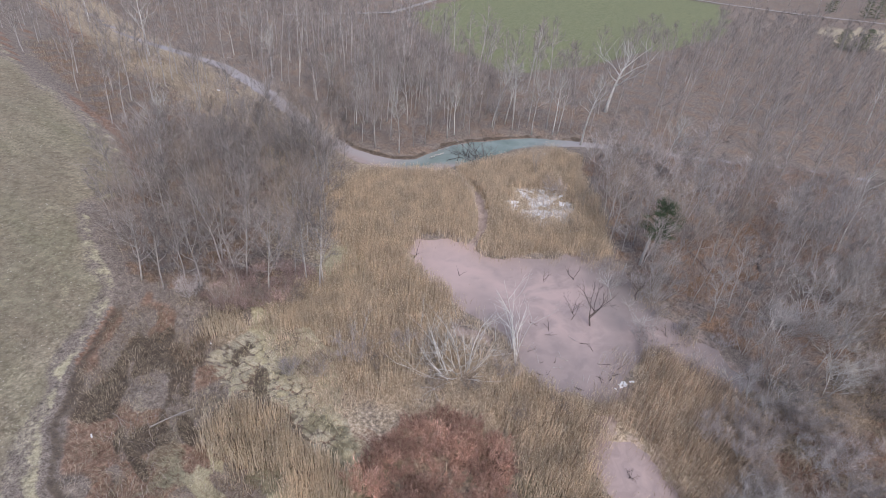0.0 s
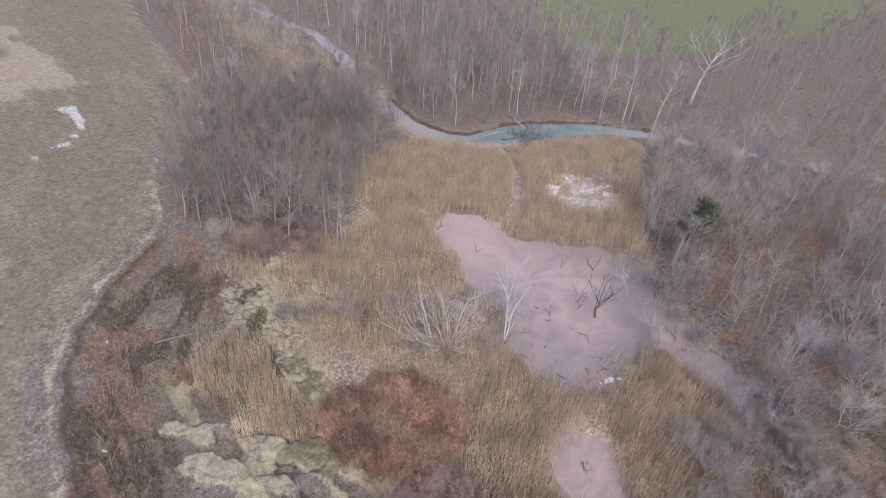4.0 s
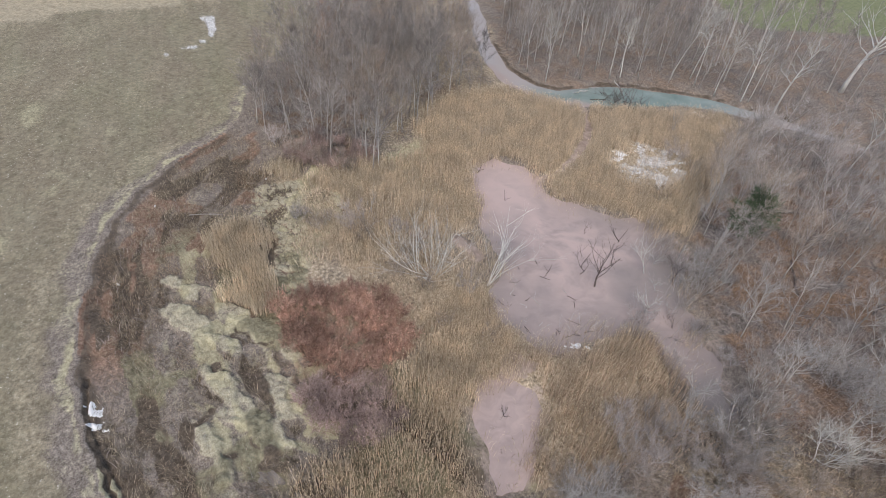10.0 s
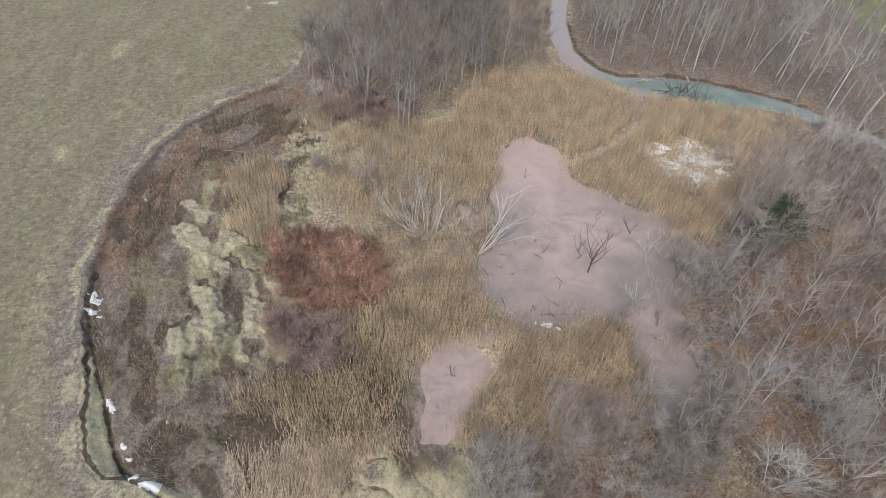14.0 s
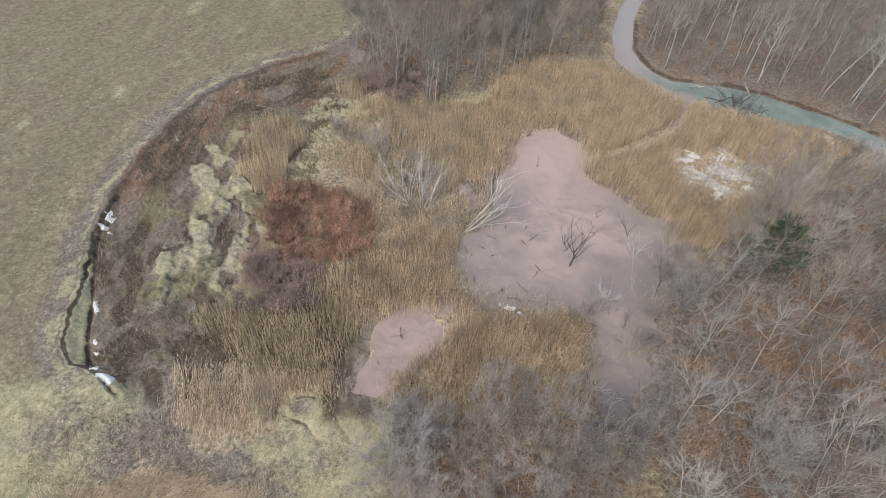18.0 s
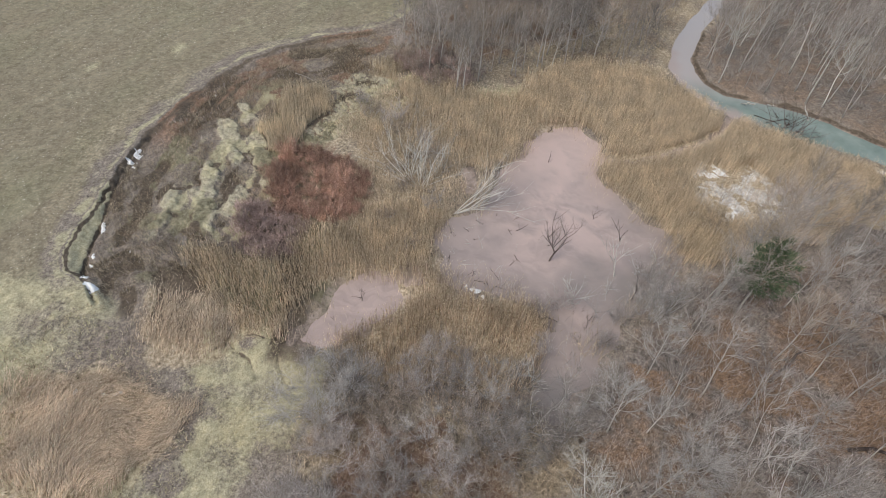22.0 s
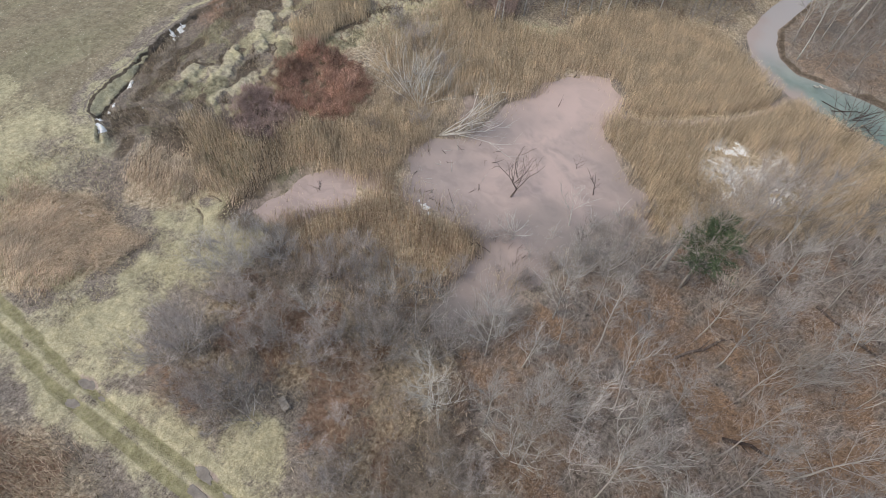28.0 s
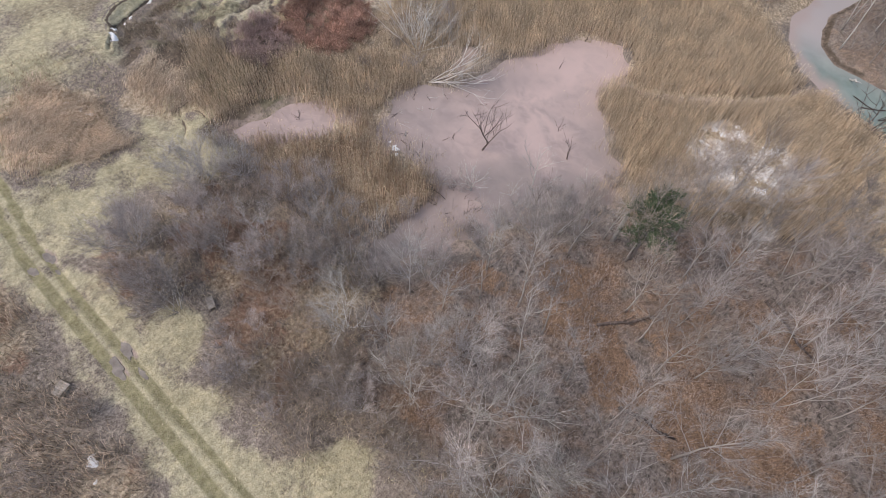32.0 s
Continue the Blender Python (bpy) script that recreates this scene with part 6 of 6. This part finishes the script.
sycamore((-68.6, 86.6), 14, 0.17, 408, "slim pale tree at the creek bend", 2.8, 0.5)
sycamore((-93.7, 46.6), 14, 0.2, 409, "pale many-limbed tree at the wood edge", 4.2, 0.25)
sycamore((-96.2, 48.5), 13, 0.18, 410, "pale many-limbed tree at the wood edge", 3.8, 0.25)
sycamore((-168, 88), 19, 0.35, 411, "white-limbed leafless sycamore in the far wood", 6.0, 0.4)
sycamore((-150, 112), 16, 0.2, 412, "white-barked leafless tree in the far wood", 3.4, 0.5)
sycamore((-20, 118), 15, 0.22, 413, "white-barked leafless tree in the pond wood", 3.6, 0.45)
sycamore((14.7, 107.8), 15, 0.2, 414, "white-barked leafless tree in the pond wood", 3.4, 0.4)
sycamore((17.7, 108.1), 14, 0.18, 415, "white-barked leafless tree in the pond wood", 3.2, 0.4)
sycamore((21.6, 117.0), 15, 0.2, 416, "white-barked leafless tree in the pond wood", 3.4, 0.4)
sycamore((-128, 101.5), 13, 0.2, 417, "white-barked leafless tree beside the creek", 3.0, 0.5)
sycamore((-102, 97.6), 13, 0.18, 418, "white-barked leafless tree beside the creek", 3.2, 0.45)
sycamore((-87, 92.8), 13, 0.18, 419, "white-barked leafless tree beside the creek", 3.2, 0.45)
sycamore((-222, 97), 20, 0.4, 420, "white-limbed leafless sycamore in the far wood", 6.5, 0.35)
sycamore((-48.7, 123.4), 15, 0.2, 421, "slim white-barked tree on the creek bank", 3.0, 0.5)
sycamore((17.7, 200), 16, 0.25, 422, "white-barked leafless tree in the far wood", 4.0, 0.4)
for at, k in (((15.7, 66.9), 0), ((24.5, 84), 0), ((19.2, 88), 1)):
    plant("pale_shrub", WHITE[k], at, 40 * k + at[0] * 9, 1.05, "whitish-barked bare shrub with radiating branches", "shrub", "pale shrubs")
for at, k in (((-59.1, 50.2), 2), ((-59.2, 55.3), 1), ((-45.7, 41.7), 0), ((-47.4, 40.3), 2), ((-61, 53.4), 0), ((-56.2, 48.4), 1)):
    plant("pale_tree", PALE[k], at, at[1] * 11, 0.72, "pale-trunked leafless tree at the reed edge", "tree", "pale trees at the reed edge")
for at, s in (((25.4, 50.8), 1.1), ((26.8, 48.6), 0.9), ((20.6, 49.4), 1.0), ((25.6, 62.6), 1.0), ((9.3, 49.5), 1.1), ((12.4, 58.3), 1.1), ((17.2, 54.6), 1.1), ((5.4, 50.4), 0.9), ((7.4, 53.2), 1.0)):
    plant("bare_shrub", BUSH[1 + 2 * (s > 1.15)], at, at[0] * 23, s, "broad rounded grey leafless shrub beside pale grass", "shrub", "shrubs by the pond")


for at, k, s, turn in (((24.2, 44.0), 0, 1.0, 20), ((14.2, 41.2), 1, 0.95, 140), ((10.6, 43.2), 1, 0.7, 60), ((17.0, 43.4), 0, 0.62, 250), ((13.4, 59.4), 1, 0.75, 10), ((10.2, 76.2), 1, 0.85, 310)):
    plant("domed_shrub", DOME[k], at, turn, s, "broad domed grey leafless shrub of many fine twigs", "shrub", "domed shrubs")
for at, s, turn in (((17.6, 49.7), 0.75, 30), ((10.2, 61.0), 0.95, 80), ((9.6, 64.6), 1.0, 200), ((11.8, 63.8), 0.9, 300), ((-6.6, 72.8), 0.95, 10), ((-8.4, 74.6), 1.0, 120), ((6.0, 68.4), 0.8, 230)):
    plant("multi_stem_tree", CLUMP[int(turn) % 3], at, turn, s, "slender pale multi-stemmed leafless tree by the pond", "tree", "pale multi-stemmed trees")
for at, k, s in (((11.9, 83.4), 1, 1.0), ((14.3, 88.4), 0, 1.1), ((16.2, 74.8), 1, 0.7)):
    plant("pale_shrub", WHITE[k], at, at[1] * 31, s, "pale fan-shaped bare shrub above leaf litter", "shrub", "pale shrubs")
for k, (x, y, s) in enumerate([(-13.2, 72.6, 0.7), (-10.4, 74.2, 0.6), (-15.8, 75.2, 0.6), (-7.4, 72.0, 0.7), (-5.6, 69.2, 0.6), (-19.6, 75.6, 0.5), (-1.6, 67.8, 0.6), (-4.4, 60.2, 0.55),
                                (1.2, 60.9, 0.6), (-6.0, 62.2, 0.6), (8.0, 64.6, 0.6), (3.2, 67.6, 0.5)]):
    plant("water_shrub", BUSH[1 + 2 * (k % 2)], (x, y), k * 67, s, "grey twiggy dead shrub standing in shallow water", "shrub", "shrubs in the water")
for k, (x, y, s) in enumerate([(-27.4, 41.6, 0.75), (-29.6, 39.2, 0.7), (-25.2, 39.4, 0.7), (-32.8, 33.6, 0.8), (-30.4, 34.8, 0.9), (-22.4, 36.6, 0.65), (-19.2, 39.6, 0.6), (-12.8, 39.2, 0.55),
                                (-36.2, 27.2, 0.6), (-33.8, 29.6, 0.7), (-17.2, 44.0, 0.6), (-9.4, 43.6, 0.6), (-45.8, 36.2, 0.9), (-48.4, 33.0, 0.9), (-51.6, 30.2, 1.0), (-55.4, 27.8, 0.9), (-24.6, 81.0, 0.7), (-33.4, 91.0, 0.8), (-29.4, 92.4, 0.7)]):
    plant("marsh_shrub", (BUSH + TAN_BUSH)[k % 7], (x, y), k * 53, s, "grey leafless shrub standing in the dry marsh", "shrub", "shrubs in the marsh")


def pine(at, tall, label, seed, bare=0.35, name="pine_tree", wide=1.0):
    g = random.Random(seed)
    wood, leaf = Shape(), Shape()
    wood.tube([(0, 0, -0.3), (0.05, 0, tall * 0.5), (0, 0.05, tall)], [0.2, 0.14, 0.03], 7)
    n = 46
    for k in range(n):
        f = bare + (1 - bare) * k / n
        a = k * 2.4 + g.random()
        l = wide * (0.6 + 2.4 * (1 - f) ** 0.7 * (1.0 if f > bare + 0.08 else 0.6)) * g.uniform(0.6, 1.15)
        d = Vector((math.cos(a), math.sin(a), 0.12))
        p = Vector((0, 0, tall * f))
        wood.tube([p, p + d * l * 0.6, p + d * l + Vector((0, 0, 0.1))], [0.04, 0.03, 0.01], 4, False)
        for _ in range(115):
            q = p + d * l * g.uniform(0.2, 1.05) + Vector((g.gauss(0, 0.26), g.gauss(0, 0.26), g.gauss(0.05, 0.16)))
            w = Vector((d.x * 0.6 + g.gauss(0, 0.6), d.y * 0.6 + g.gauss(0, 0.6), g.gauss(0.35, 0.4))).normalized()
            leaf.blade(q, q + w * g.uniform(0.3, 0.6), 0.042, w.cross(Vector((g.gauss(0, 1), g.gauss(0, 1), g.gauss(0, 1)))).normalized())
    plant(name, (wood.mesh("trunk", M_BARK), leaf.mesh("needles", M_NEEDLE, True)), at, 20, 1.0, label, "tree", parts=("trunk", "needles"))


pine((-11.2, 82.8), 10.5, "dark green pine with bare lower trunk among leafless trees", 501, 0.36, "pine_tree", 1.55)
for k, (x, y, h) in enumerate([(-8, 470, 14), (12, 468, 16), (18, 474, 15), (24, 482, 17), (5, 332, 9), (14, 335, 10), (11, 333, 8)]):
    pine((x, y), h, "distant dark green conifer", 510 + k, 0.05, "conifer", 1.7)


# ---- snow, puddles and small leavings ----
def snow_patch(at, long, wide, turn, seed, label="ragged patch of old melting snow"):
    """A thin crust with a melted, uneven outline and holes, following the ground."""
    step = max(0.07, min(0.14, wide / 12))
    n, m = int(long * 0.75 / step) + 1, int(wide * 0.75 / step) + 1
    u, v = np.meshgrid(np.arange(-n, n + 1) * step, np.arange(-m, m + 1) * step, indexing="ij")
    c, q = math.cos(radians(turn)), math.sin(radians(turn))
    x, y = at[0] + u * c - v * q, at[1] + u * q + v * c
    melt = 0.85 - np.hypot(u / (long / 2), v / (wide / 2)) + 2.6 * (fbm(x + 7 * seed, y, 0.3 + 0.25 * wide, seed % 5, 3) - 0.5)
    solid = (melt[:-1, :-1] + melt[1:, :-1] + melt[1:, 1:] + melt[:-1, 1:]) / 4 > 0.12
    z = np.maximum(height(x, y), WATER) + np.where(melt > 0.12, 0.03 + 0.09 * np.sqrt(np.clip(melt - 0.12, 0, 1)), -0.05)
    i = np.arange(u.size).reshape(u.shape)
    faces = np.stack([i[:-1, :-1], i[1:, :-1], i[1:, 1:], i[:-1, 1:]], -1)[solid]
    used, back = np.unique(faces, return_inverse=True)
    me = mesh_arrays("snow_patch", np.stack([x.ravel()[used], y.ravel()[used], z.ravel()[used]], -1), back.reshape(-1, 4), [M_SNOW], flat=False)
    tagged(new("snow_patch", me), label, "snow", "snow patches")


for k, (x, y, l, w, turn) in enumerate([
        (-13.4, 3.5, 2.2, 1.3, 20), (-11.2, 3.9, 1.7, 0.8, 60), (0.2, 8.2, 2.3, 0.6, 22), (4.3, 10.2, 0.9, 0.4, 40), (5.8, 11.2, 0.9, 0.4, 70), (8.5, 13.2, 2.8, 1.5, 60),
        (7.2, 11.2, 0.8, 0.3, 60), (18.8, 19.2, 0.7, 0.4, 0), (18.2, 21.4, 1.4, 0.5, 60), (17.8, 23.0, 1.1, 0.5, 120), (37.8, 61.0, 1.8, 0.8, 60), (38.6, 62.6, 0.8, 0.5, 30),
        (-33.1, 77.5, 1.3, 0.7, 20), (-38.2, 83.1, 1.6, 0.9, 50), (-36.8, 81.6, 1.8, 0.9, 100), (-27.3, 83.3, 2.8, 1.3, 150), (-26.6, 85.8, 1.7, 1.2, 60), (-30.9, 88.9, 1.4, 1.1, 20),
        (-31.8, 92.5, 1.8, 1.0, 80), (-35.2, 93.8, 1.5, 0.8, 20), (-27.6, 79.6, 1.5, 0.6, 120), (-24.6, 81.4, 1.7, 0.6, 150), (-24.2, 88.0, 0.7, 0.5, 0), (-38.5, 87.5, 1.5, 0.9, 80),
        (-47.2, 108.8, 2.4, 0.9, 100), (-45.0, 109.6, 1.8, 0.8, 60), (-38.3, 109.7, 1.3, 0.5, 20), (-55.6, 80.4, 0.9, 0.4, 20), (-5.1, 52.2, 2.0, 1.1, 70), (-4.4, 53.6, 0.9, 0.4, 30),
        (-47, 24.5, 0.5, 0.3, 0), (-30, 5.2, 0.6, 0.3, 40), (2.5, 13.5, 0.5, 0.25, 10), (-44, 9.5, 0.7, 0.3, 0), (-70, 148, 2.5, 1.0, 20), (-82, 143, 3.0, 1.0, 60), (-128, 84, 1.5, 0.8, 10)]):
    big = 1.6 if x < -20 and 77 < y < 112 else 1.0
    snow_patch((x, y), l * big, w * big, turn, 600 + k)


def puddle(at, long, wide, seed, z=-1.53, turn=0, label="grey muddy puddle in the wheel ruts of the track", group="track puddles"):
    g = np.random.default_rng(seed)
    a = np.linspace(0, 2 * np.pi, 28, endpoint=False)
    r = 0.85 + 0.22 * np.sin(2 * a + seed) + 0.14 * np.sin(5 * a + seed * 3) + g.normal(0, 0.06, 28)
    at = Vector((at[0], at[1], 0))
    bm = bmesh.new()
    spin = pose(0, 0, 0, 0, 0, turn)
    rim = [bm.verts.new(at + spin @ Vector((math.sin(t) * e * wide / 2, math.cos(t) * e * long / 2, z - 0.12))) for t, e in zip(a, r)]
    top = [bm.verts.new(at + spin @ Vector((math.sin(t) * e * wide / 2 * 0.93, math.cos(t) * e * long / 2 * 0.93, z))) for t, e in zip(a, r)]
    for k in range(28):
        bm.faces.new((rim[k], rim[k - 1], top[k - 1], top[k]))
    bm.faces.new(list(reversed(top)))
    me = bpy.data.meshes.new("puddle")
    bm.to_mesh(me)
    bm.free()
    me.materials.append(M_PUDDLE)
    tagged(new("puddle", me), label, "puddle", group)


def puddle_material():
    m, nodes, links, b = material("muddy_puddle", 0.5, 0.2)
    n = noise_node(nodes, links, 1.5, 4)
    r = ramp(nodes, [(0.3, (0.19, 0.165, 0.145)), (0.7, (0.34, 0.3, 0.265))])
    links.new(n.outputs[0], r.inputs[0])
    links.new(r.outputs[0], b.inputs["Base Color"])
    return m


M_PUDDLE = puddle_material()
for k, (x, y, l, w) in enumerate(PUDDLES):
    puddle((x, y), l * 1.15, w * 1.15, 700 + k)
for k, (x, y, l, w, turn, level) in enumerate(WET):
    puddle((x, y), l, w, 720 + k, level, turn - 90, "dark still puddle between slumped turf blocks", "slump puddles")


M_OLD_BOARD = bark_material("weathered_boards", (0.26, 0.225, 0.19), (0.5, 0.45, 0.4))


plant("field_shrub", BUSH[2], (-156.5, 16.1), 10, 1.3, "dark leafless bush alone in the straw field", "shrub")
plant("field_shrub", TAN_BUSH[1], (-159.5, 17.4), 90, 1.0, "dark leafless bush alone in the straw field", "shrub")


def board_stack(at, turn, long, wide, planks, label):
    """A small weathered wooden platform: planks on two bearers."""
    root = new("wooden_platform")
    root.matrix_world = Matrix.Translation((at[0], at[1], ground_z(*at))) @ pose(0, 0, 0, 6, 0, turn)
    tagged(root, label, "platform")

    def slab(name, x, y, z, a, c, h):
        bm = bmesh.new()
        bmesh.ops.create_cube(bm, size=1.0, matrix=Matrix.Translation((x, y, z)) @ Matrix.Diagonal((a, c, h, 1)))
        bmesh.ops.bevel(bm, geom=bm.edges[:], offset=0.012, segments=1, affect="EDGES")
        me = bpy.data.meshes.new(name)
        bm.to_mesh(me)
        bm.free()
        me.materials.append(M_OLD_BOARD)
        part(name, me, root)

    for s in (-1, 1):
        slab("bearer", 0, s * wide * 0.38, 0.15, long, 0.1, 0.3)
    for k in range(planks):
        slab("plank", (k + 0.5) / planks * long - long / 2, 0, 0.33 + 0.008 * (k % 2), long / planks - 0.025, wide, 0.05)


board_stack((36.7, 53.5), 20, 1.3, 1.1, 7, "weathered grey wooden platform among rusty brush")
board_stack((23.0, 55.4), 70, 1.4, 0.7, 6, "weathered pale board lying among shrubs")


# ---- the far road ----
def road_strip(name, way, wide, label):
    p = np.asarray(way, float)
    dense = np.concatenate([np.linspace(p[k], p[k + 1], 12, endpoint=False) for k in range(len(p) - 1)] + [p[-1:]])
    d = np.gradient(dense, axis=0)
    d /= np.linalg.norm(d, axis=1)[:, None]
    side = np.stack([-d[:, 1], d[:, 0]], -1) * wide / 2
    a, c = dense + side, dense - side
    z = np.maximum(np.maximum(height(a[:, 0], a[:, 1]), height(c[:, 0], c[:, 1])), height(dense[:, 0], dense[:, 1])) + 0.3
    verts = np.concatenate([np.column_stack([a, z]), np.column_stack([c, z])])
    n = len(dense)
    k = np.arange(n - 1)
    me = mesh_arrays(name, verts, np.stack([k, k + n, k + n + 1, k + 1], -1), [M_ROAD], flat=False)
    tagged(new(name, me), label, "road", kind="structure")


road_strip("road", ROAD_FAR[4:], 5.0, "pale distant country road beyond the fields")
road_strip("road_farm_lane", ROAD_FAR[:4], 3.0, "pale farm lane beside the green field")
